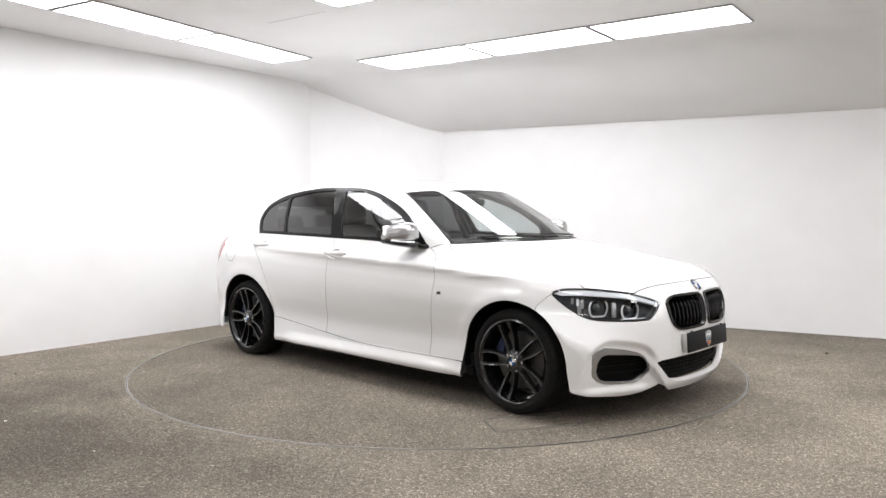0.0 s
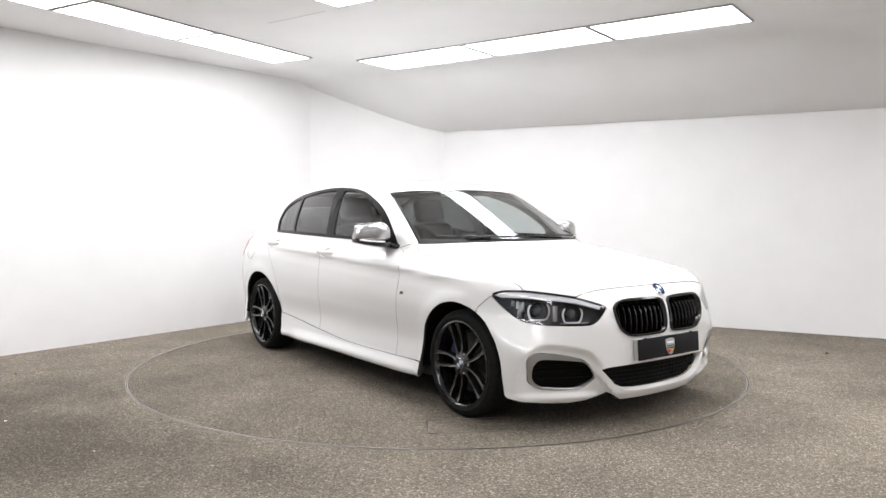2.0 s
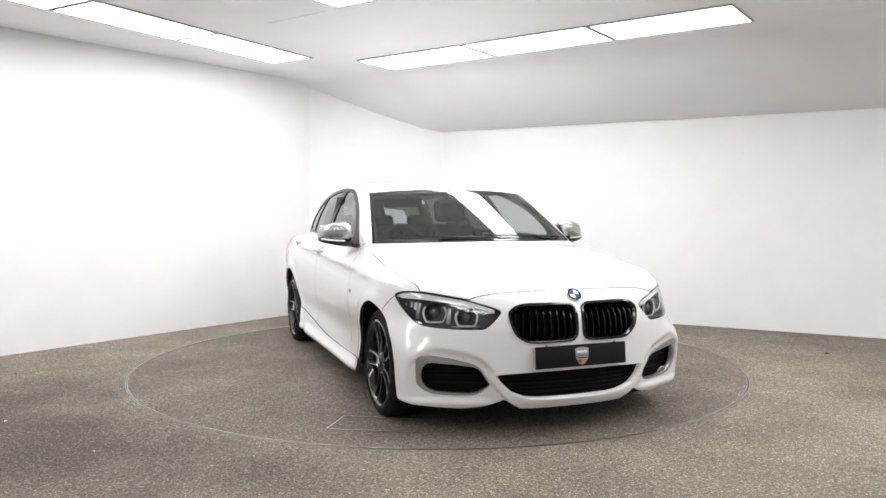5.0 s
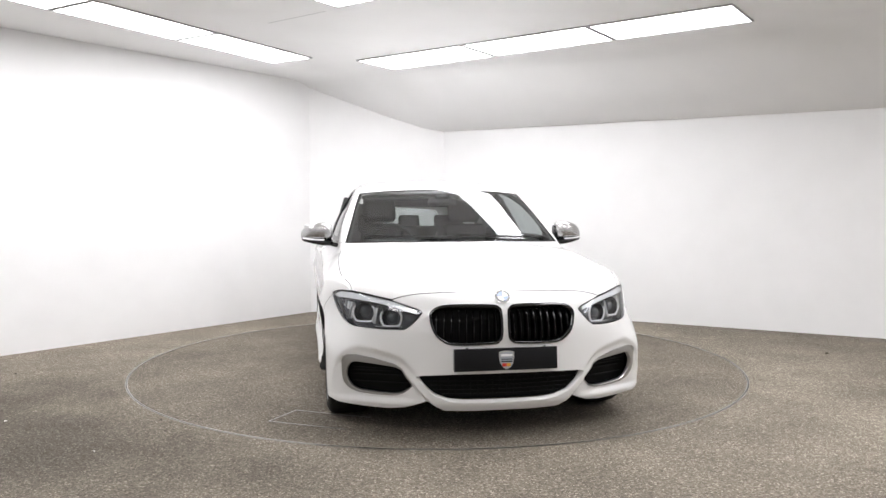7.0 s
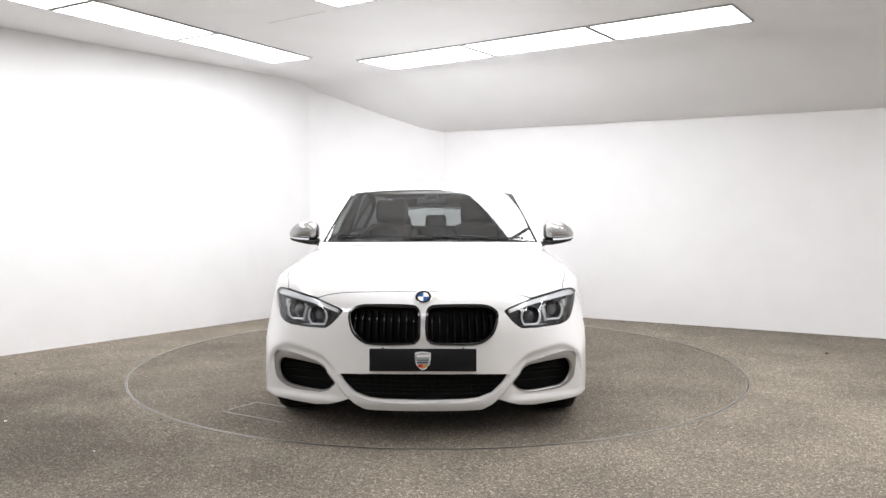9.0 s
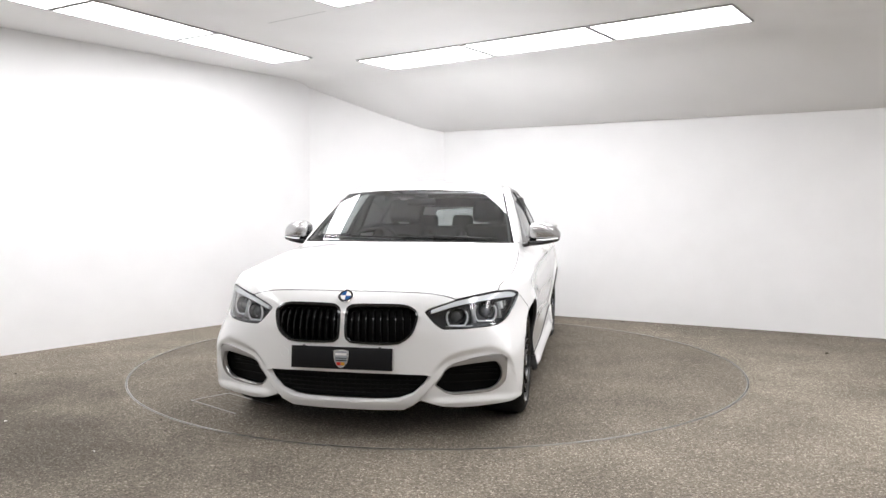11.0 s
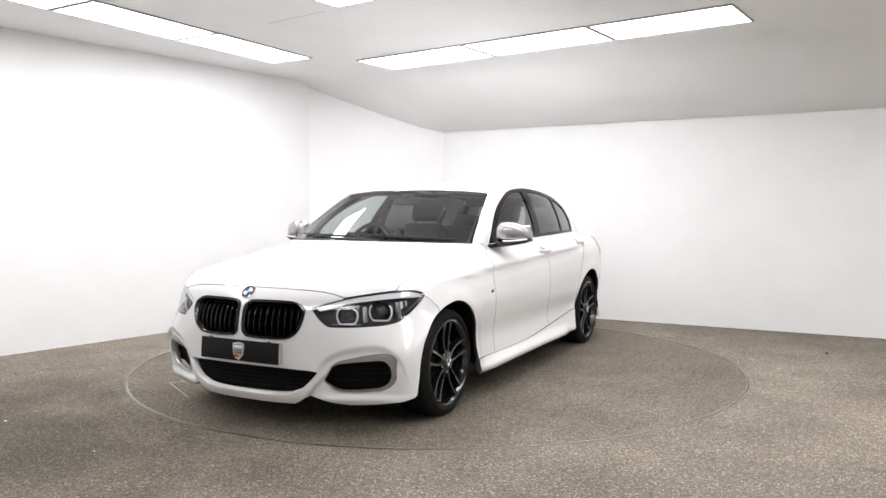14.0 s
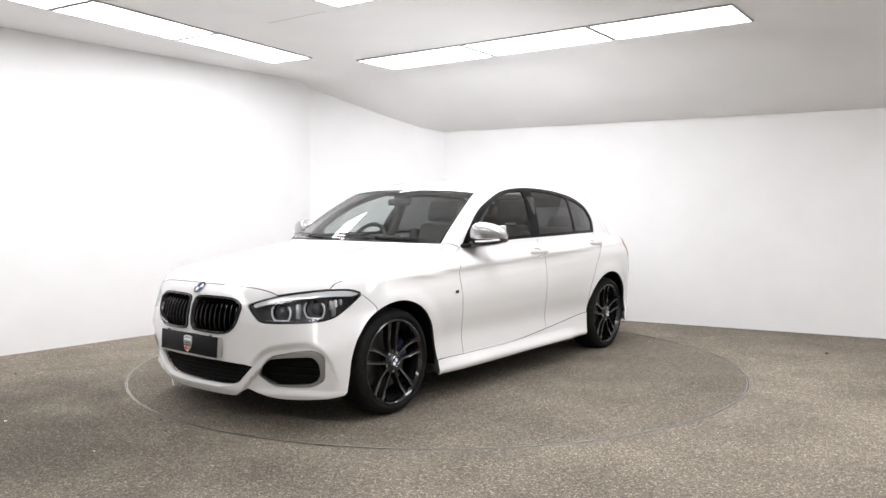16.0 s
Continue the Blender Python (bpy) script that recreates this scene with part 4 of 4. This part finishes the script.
def build_flank_details(car, fd, rd):
    for k, s in enumerate((1, -1)):
        for door, x0, x1, z in ((fd[k], -0.355, -0.115, 0.868), (rd[k], -1.29, -1.06, 0.900)):
            # dished recess plate and pull handle
            skin_part("handle_recess", panel_data("side", FRONT_DISH if x0 > -1 else REAR_DISH, h=0.012, off=-0.016, depth=-0.014, gap=-0.003), PAINT, door, "shallow white recess behind the handle", s)
            xs = np.linspace(x0, x1, 9)
            p = on_skin("side", np.stack([xs, np.full(9, z)], 1)) + np.array([0, 1, 0]) * np.array([0.004, 0.022, 0.032, 0.036, 0.037, 0.036, 0.033, 0.024, 0.004])[:, None]
            bm = bmesh.new()
            prev = None
            for i, q in enumerate(p):
                hgt = (0.006, 0.014, 0.016, 0.017, 0.017, 0.017, 0.016, 0.015, 0.007)[i]
                dep = 0.020 if 0 < i < 8 else 0.004
                ring = [bm.verts.new(((q + [0, c * dep * 0.5 - dep * 0.4, sn * hgt]) * [1, s, 1]).tolist()) for c, sn in ((math.cos(t), math.sin(t)) for t in np.linspace(0, 2 * math.pi, 11)[:-1])]
                if prev:
                    for j in range(10):
                        bm.faces.new((prev[j], prev[(j + 1) % 10], ring[(j + 1) % 10], ring[j]))
                prev = ring
            bmesh.ops.recalc_face_normals(bm, faces=bm.faces)
            part("door_handle", bm, PAINT, door, "white pull handle")
        # wing flash
        f = frame_at("side", (0.790, 0.662), 0.001, s)
        part("wing_emblem", moved(flat_bm([(-0.018, -0.009), (0.015, -0.009), (0.018, 0.009), (-0.011, 0.009)], 0.003), f), GLOSS_BLACK, car, "small dark wing emblem", smooth=False)
        # black foot of the skirt
        xs = np.linspace(-0.90, 0.96, 24)
        bars("side", [(x, 0.172) for x in xs], 0.012, -0.006, SATIN_BLACK, "skirt_foot", car, "black skirt edge", side=s)
        bars("side", DOOR_FOOT[2:-2] - [0, 0.0075], 0.0035, 0.0055, PAINT, "skirt_ridge", car, "thin bright upper ridge of the skirt", side=s)
        # wheel housings
        for c, r in ((FRONT_WHEEL, 0.372), (REAR_WHEEL, 0.378)):
            bm = bmesh.new()
            rows = []
            ang = np.radians(np.linspace(-22, 208, 30) if c[0] > 0 else np.linspace(-28, 184, 30))
            xz = np.stack([c[0] + 0.008 + r * np.cos(ang), np.maximum(c[1] + r * np.sin(ang), 0.235)], 1)
            edges = on_skin("side", np.maximum(xz, [-9, 0.2]))[:, 1] - 0.022
            for (x, z), edge in zip(xz, edges):
                rows.append([bm.verts.new((x, s * y, z)) for y in (0.50, edge - 0.06, edge)])
            for a, b in zip(rows, rows[1:]):
                for j in range(2):
                    bm.faces.new((a[j], a[j + 1], b[j + 1], b[j]))
            bm.faces.new([q[0] for q in rows])
            bmesh.ops.recalc_face_normals(bm, faces=bm.faces)
            part("wheel_housing", bm, DEEP_BLACK, car, "black wheel arch liner")
        build_mirror(car, s)
    flap = smooth_loop([(-1.545 + 0.075 * math.cos(t), 0.825 + 0.072 * math.sin(t)) for t in np.linspace(0, 2 * math.pi, 17)[:-1]], 2)
    bars("side", flap, 0.0016, 0.0, DARK_GAP, "filler_flap", car, "round fuel filler flap outline", 5, -1, True)
    for y0, y1 in ((0.62, -0.02), (0.02, -0.60)):
        ys = np.linspace(y0, y1, 14)
        bars("top", [(0.965 - 0.47 * y * y - 0.03 * (1 - abs(y - y1) / abs(y0 - y1)), y) for y in ys], 0.006, 0.009, SATIN_BLACK, "wiper", car, "black wiper blade")
    ys = np.linspace(-0.69, 0.69, 30)
    bars("top", [(0.990 - 0.47 * y * y, y) for y in ys], 0.006, -0.002, SATIN_BLACK, "cowl", car, "black scuttle strip")


def build_mirror(parent, s):
    """Door mirror: silver cap over a black foot and stalk."""
    def shell(secs, seg=20):
        bm = bmesh.new()
        prev = None
        rings = []
        for y, x0, x1, z0, z1 in secs:
            cx, cz, rx, rz = (x0 + x1) / 2, (z0 + z1) / 2, (x1 - x0) / 2, (z1 - z0) / 2
            ring = []
            for k in range(seg):
                t = 2 * math.pi * k / seg
                c, n = math.cos(t), math.sin(t)
                e = 0.66 if n > 0 else 0.5
                ring.append(bm.verts.new((cx + rx * math.copysign(abs(c) ** e, c), s * (y if y < 0.82 else y - 0.048), cz + rz * math.copysign(abs(n) ** e, n))))
            rings.append(ring)
            if prev:
                for k in range(seg):
                    bm.faces.new((prev[k], prev[(k + 1) % seg], ring[(k + 1) % seg], ring[k]))
            prev = ring
        bm.faces.new(rings[0][::-1])
        bm.faces.new(rings[-1])
        bmesh.ops.recalc_face_normals(bm, faces=bm.faces)
        return bm
    cap = part("mirror", shell([(0.845, 0.44, 0.53, 0.985, 1.055), (0.852, 0.41, 0.548, 0.972, 1.070), (0.872, 0.40, 0.560, 0.970, 1.088), (0.90, 0.395, 0.562, 0.970, 1.094), (0.95, 0.395, 0.550, 0.970, 1.088), (1.00, 0.395, 0.520, 0.972, 1.072), (1.035, 0.398, 0.480, 0.976, 1.046), (1.055, 0.41, 0.445, 0.985, 1.018)]), MIRROR_CAP, parent, "silver door mirror cap")
    part("mirror_base", shell([(0.842, 0.43, 0.55, 0.924, 0.972), (0.90, 0.39, 0.566, 0.928, 0.974), (0.97, 0.388, 0.545, 0.940, 0.976), (1.03, 0.39, 0.50, 0.954, 0.980), (1.05, 0.40, 0.465, 0.964, 0.984)]), GLOSS_BLACK, cap, "gloss black mirror foot")
    part("mirror_stalk", shell([(0.745, 0.43, 0.61, 0.915, 0.955), (0.79, 0.43, 0.58, 0.920, 0.956), (0.86, 0.42, 0.545, 0.928, 0.962)]), GLOSS_BLACK, cap, "black mirror stalk")
    part("indicator", tube([(0.555, s * 0.852, 0.968), (0.549, s * 0.902, 0.970), (0.525, s * 0.952, 0.974), (0.485, s * 0.992, 0.980)], 0.006, 8), LENS_WHITE, cap, "clear indicator strip")
    bm = box_bm(-0.004, 0.004, -0.085, 0.085, -0.045, 0.045, 0.003)
    part("mirror_glass", moved(bm, Matrix.Translation((0.397, s * 0.897, 1.025))), mat("mirror_face", (0.8, 0.8, 0.8), 0.02, metal=1.0), cap, "mirror face")


def build_wheel(parent, at, s, r, phase):
    """Wheel: tyre, alloy rim with five twin spokes, hub emblem, brake disc and caliper. Its outer face looks along +y."""
    w = new("wheel")
    w.parent = parent
    w.matrix_basis = Matrix.Translation((at[0], s * 0.862, at[1])) @ (Matrix.Rotation(math.pi, 4, "Z") if s < 0 else Matrix())
    tagged(w, "dark alloy wheel with five twin spokes")
    R = 0.243
    tyre = [(R - 0.004, -0.205), (R + 0.02, -0.220), (r - 0.018, -0.222), (r - 0.004, -0.205), (r, -0.16), (r, -0.06), (r - 0.004, -0.026), (r - 0.012, -0.012), (r - 0.025, -0.004), (R + 0.022, 0.002), (R + 0.010, -0.001), (R - 0.002, -0.010)]
    t = part("tyre", lathe(tyre, 72), TYRE, w, "black low-profile tyre")
    bm = lathe([(R + 0.016, 0.0035), (R + 0.0175, 0.0045), (R + 0.019, 0.0035)], 72)
    part("sidewall_rib", bm, TYRE, w)
    rim = [(R - 0.003, -0.20), (R + 0.003, -0.012), (R + 0.002, -0.002), (R - 0.006, 0.001), (R - 0.013, -0.005), (R - 0.022, -0.03), (R - 0.028, -0.08), (R - 0.028, -0.19)]
    part("rim", lathe(rim, 72), ALLOY, w, "dark grey alloy rim")
    for i in range(5):
        base = phase + 72 * i
        for u in (-1, 1):
            bm = bmesh.new()
            prev = None
            first = None
            for q in np.linspace(0, 1, 9):
                rad = 0.030 + q * (R - 0.046)
                apart = 0.013 + 0.024 * math.sin(q * math.pi * 0.60)
                ang = base + u * math.degrees(math.atan2(apart, rad))
                half = 0.0100 + 0.005 * abs(q - 0.45) + 0.006 * (q > 0.9)
                y = -0.012 - 0.020 * math.sin(q * math.pi) * 0.6 + 0.004 * q
                c = Vector((rad * math.cos(radians(ang)), y, rad * math.sin(radians(ang))))
                tang = Vector((-math.sin(radians(ang)), 0, math.cos(radians(ang))))
                ring = [bm.verts.new(c + tang * a + Vector((0, b, 0))) for a, b in ((-half * 0.8, -0.040), (-half, -0.010), (-half * 0.75, -0.001), (u * half * 0.15, -0.004), (half * 0.75, -0.001), (half, -0.010), (half * 0.8, -0.040))]
                if prev:
                    for k in range(7):
                        bm.faces.new((prev[k], prev[(k + 1) % 7], ring[(k + 1) % 7], ring[k]))
                else:
                    first = ring
                prev = ring
            bm.faces.new(first[::-1])
            bm.faces.new(prev)
            bmesh.ops.recalc_face_normals(bm, faces=bm.faces)
            part("spoke", bm, ALLOY, w)
        a = radians(base + 36)
        part("wheel_bolt", moved(lathe([(0, 0), (0.009, 0), (0.009, -0.02), (0, -0.02)], 8), Matrix.Translation((0.052 * math.cos(a), -0.018, 0.052 * math.sin(a)))), SATIN_SILVER, w)
    part("hub", lathe([(0, -0.008), (0.030, -0.008), (0.036, -0.014), (0.066, -0.022), (0.070, -0.06), (0, -0.06)], 32), ALLOY, w, "alloy hub")
    roundel("hub_emblem", Matrix.Translation((0, -0.0078, 0)) @ Matrix.Rotation(radians(-90), 4, "X"), 0.031, w, "round blue and white hub emblem", w)
    part("brake_disc", lathe([(0.07, -0.085), (0.165, -0.085), (0.165, -0.110), (0.07, -0.110)], 48), DISC, w, "steel brake disc")
    bm = bmesh.new()
    prev = None
    for a in np.linspace(140, 174, 9) if s > 0 else np.linspace(40, 6, 9):
        c, n = math.cos(radians(a)), math.sin(radians(a))
        ring = [bm.verts.new((q * c, y, q * n)) for q, y in ((0.125, -0.078), (0.125, -0.070), (0.170, -0.068), (0.180, -0.082), (0.180, -0.12))]
        if prev:
            for k in range(4):
                bm.faces.new((prev[k], prev[k + 1], ring[k + 1], ring[k]))
        prev = ring
    bmesh.ops.recalc_face_normals(bm, faces=bm.faces)
    part("caliper", bm, CALIPER, w, "blue brake caliper")
    part("hub_carrier", lathe([(0, -0.12), (0.19, -0.12), (0.20, -0.2), (0, -0.2)], 24), SATIN_BLACK, w)
    return w


def rounded_block(x0, x1, y0, y1, z0, z1, b):
    return box_bm(x0, x1, y0, y1, z0, z1, b, 3)


def build_inside(car):
    # floor pan, dark below and inside
    bm = None
    for x0, x1, hw in ((-1.0, 1.0, 0.80), (-1.95, -1.0, 0.52), (1.0, 1.72, 0.50)):
        bm = box_bm(x0, x1, -hw, hw, 0.17, 0.30, bm=bm)
    part("underbody", bm, SATIN_BLACK, car, "dark underbody", smooth=False)
    part("bulkhead", box_bm(0.95, 1.0, -0.66, 0.66, 0.28, 0.90), INNER, car, smooth=False)
    part("boot_floor", box_bm(-1.95, -1.05, -0.52, 0.52, 0.55, 0.60), INNER, car, smooth=False)
    for s in (1, -1):
        part("door_lining", box_bm(-1.30, 0.62, s * 0.70 - 0.02, s * 0.70 + 0.02, 0.30, 0.93, 0.015), INNER, car, "dark door lining")
        part("pillar_lining", tube([(-0.36, s * 0.735, 0.93), (-0.45, s * 0.63, 1.26)], 0.035, 8), INNER, car)
        part("rear_pillar_lining", tube([(-1.52, s * 0.53, 0.95), (-1.56, s * 0.44, 1.22)], 0.05, 8), INNER, car)
    part("headlining", box_bm(-1.22, 0.08, -0.46, 0.46, 1.282, 1.297, 0.005), mat("grey_headlining", (0.12, 0.12, 0.118), 0.9), car, "grey headlining")
    part("rear_header_lining", box_bm(-1.60, -1.50, -0.42, 0.42, 1.20, 1.285, 0.01), INNER, car, "dark lining above the rear window")
    # dashboard
    bm = bmesh.new()
    prev = None
    for y in np.linspace(-0.69, 0.69, 13):
        bow = 0.47 * y * y
        ring = [bm.verts.new((x - bow * k, y, z)) for x, z, k in ((0.92, 0.60, 0.8), (0.93, 0.915, 0.9), (0.75, 0.935, 0.7), (0.52, 0.925, 0.3), (0.44, 0.89, 0.1), (0.42, 0.80, 0.1), (0.50, 0.62, 0.1))]
        if prev:
            for k in range(6):
                bm.faces.new((prev[k], prev[k + 1], ring[k + 1], ring[k]))
        prev = ring
    bmesh.ops.recalc_face_normals(bm, faces=bm.faces)
    dash = part("dashboard", bm, INNER, car, "dark dashboard")
    part("instrument_hood", rounded_block(0.42, 0.62, -0.55, -0.19, 0.89, 0.975, 0.035), INNER, dash, "dark instrument hood")
    part("centre_screen", rounded_block(0.46, 0.475, -0.12, 0.12, 0.92, 0.99, 0.005), GLOSS_BLACK, dash, "wide centre screen")
    # steering wheel on the car's right-hand side
    sw = Matrix.Translation((0.30, -0.36, 0.895)) @ Matrix.Rotation(radians(-24), 4, "Y")
    ring = [(0.0, 0.180 * math.cos(t), 0.180 * math.sin(t)) for t in np.linspace(0, 2 * math.pi, 37)[:-1]]
    st = part("steering_wheel", moved(tube(ring, 0.016, 10, True), sw), CLOTH, car, "black leather steering wheel")
    part("wheel_boss", moved(rounded_block(-0.01, 0.04, -0.08, 0.08, -0.07, 0.06, 0.02), sw), INNER, st)
    for a in (0, 180, 270):
        c, n = math.cos(radians(a)), math.sin(radians(a))
        part("wheel_spoke", moved(tube([(0.01, 0.05 * c, 0.05 * n), (0.0, 0.175 * c, 0.175 * n)], 0.014, 8), sw), SATIN_SILVER, st)
    # front seats
    for y in (-0.36, 0.36):
        e = new("front_seat")
        e.parent = car
        e.matrix_basis = Matrix.Translation((-0.20, y, 0.30))
        tagged(e, "black cloth bucket seat with headrest")
        part("cushion", rounded_block(-0.25, 0.27, -0.25, 0.25, 0.02, 0.24, 0.06), CLOTH, e)
        lean = Matrix.Translation((-0.22, 0, 0.20)) @ Matrix.Rotation(radians(-18), 4, "Y")
        bm = rounded_block(-0.07, 0.06, -0.19, 0.19, 0.0, 0.58, 0.05)
        part("backrest", moved(bm, lean), CLOTH, e)
        for u in (-1, 1):
            part("bolster", moved(rounded_block(-0.05, 0.10, u * 0.21 - 0.045, u * 0.21 + 0.045, 0.05, 0.52, 0.04), lean), CLOTH, e)
            part("headrest_post", moved(tube([(0.0, u * 0.06, 0.55), (0.0, u * 0.06, 0.66)], 0.006, 6), lean), CHROME, e)
        part("headrest", moved(rounded_block(-0.05, 0.05, -0.135, 0.135, 0.60, 0.79, 0.04), lean), CLOTH, e)
    # rear bench
    e = new("rear_seat")
    e.parent = car
    e.matrix_basis = Matrix.Translation((-1.08, 0, 0.30))
    tagged(e, "black cloth rear bench with three headrests")
    part("cushion", rounded_block(-0.15, 0.35, -0.62, 0.62, 0.02, 0.24, 0.06), CLOTH, e)
    lean = Matrix.Translation((-0.14, 0, 0.20)) @ Matrix.Rotation(radians(-20), 4, "Y")
    part("backrest", moved(rounded_block(-0.06, 0.06, -0.60, 0.60, 0.0, 0.55, 0.05), lean), CLOTH, e)
    for y, w in ((-0.36, 0.12), (0, 0.10), (0.36, 0.12)):
        part("headrest", moved(rounded_block(-0.04, 0.04, y - w, y + w, 0.52, 0.66, 0.035), lean), CLOTH, e)
    # inside mirror with its camera housing
    im = part("inside_mirror", rounded_block(0.318, 0.355, -0.108, 0.108, 1.203, 1.255, 0.0175), GLOSS_BLACK, car, "black inside mirror")
    part("mirror_housing", rounded_block(0.29, 0.352, -0.05, 0.05, 1.25, 1.285, 0.018), INNER, im, "black sensor housing")


def build_car():
    c = new("hatchback_car")
    tagged(c, "white five-door hatchback with dark wheels on the turntable", "car")
    fd, rd = build_body(c)
    build_glass(c)
    build_flank_details(c, fd, rd)
    for at, r in ((FRONT_WHEEL, 0.305), (REAR_WHEEL, 0.300)):
        for s in (1, -1):
            build_wheel(c, at, s, r, 0 if s < 0 else 90)
    build_inside(c)
    return c


build_room()
build_lights()
turntable = build_turntable()
car = build_car()


# ---- crumbs on the carpet and scuffs along the wall's foot ----
def build_debris():
    dark, pale = mat("dried_leaf", (0.05, 0.04, 0.03), 0.8), mat("pale_crumb", (0.7, 0.69, 0.66), 0.7)
    rnd = random.Random(4)
    for x, y, r, m in ((3.18, 0.235, 0.016, dark), (3.30, 0.62, 0.010, dark), (-1.671, -2.281, 0.007, pale), (-2.40, -1.75, 0.010, pale), (-3.02, -0.52, 0.012, dark), (-1.545, -1.731, 0.009, dark), (-1.446, -1.939, 0.008, dark), (1.93, 1.99, 0.018, dark), (2.40, 1.78, 0.010, dark), (2.14, 1.86, 0.008, dark)):
        bm = bmesh.new()
        bmesh.ops.create_icosphere(bm, subdivisions=1, radius=r, matrix=pose(x, y, r * 0.28) @ Matrix.Diagonal((1, 0.7, 0.35, 1)))
        for v in bm.verts:
            v.co += Vector((rnd.uniform(-1, 1), rnd.uniform(-1, 1), rnd.uniform(-0.2, 0.2))) * r * 0.3
        ob = mesh_ob("crumb", bm, m, smooth=False)
        tagged(ob, "small dark dried leaf crumb on the carpet" if m is dark else "small pale crumb lying on the carpet", "debris", "crumbs on the carpet")


build_debris()


# ---- what moves ----
def motions():
    # the turntable turns evenly; the car stands on it a little off its centre
    turn = [(0.0, -42.87), (1.0, -48.04), (2.0, -53.35), (3.0, -58.68), (4.0, -64.0), (6.5, -77.25), (7.5, -82.68), (8.5, -88.15), (9.0, -90.90), (11.5, -104.42), (12.5, -109.68), (13.5, -115.06), (14.5, -120.50), (15.5, -125.92), (16.0, -128.65)]
    rows = [(t, pose(0, 0, 0, 0, 0, a)) for t, a in turn]
    walk(turntable, rows)
    walk(car, [(t, m @ pose(0.069, -0.041, 0)) for t, m in rows])


motions()
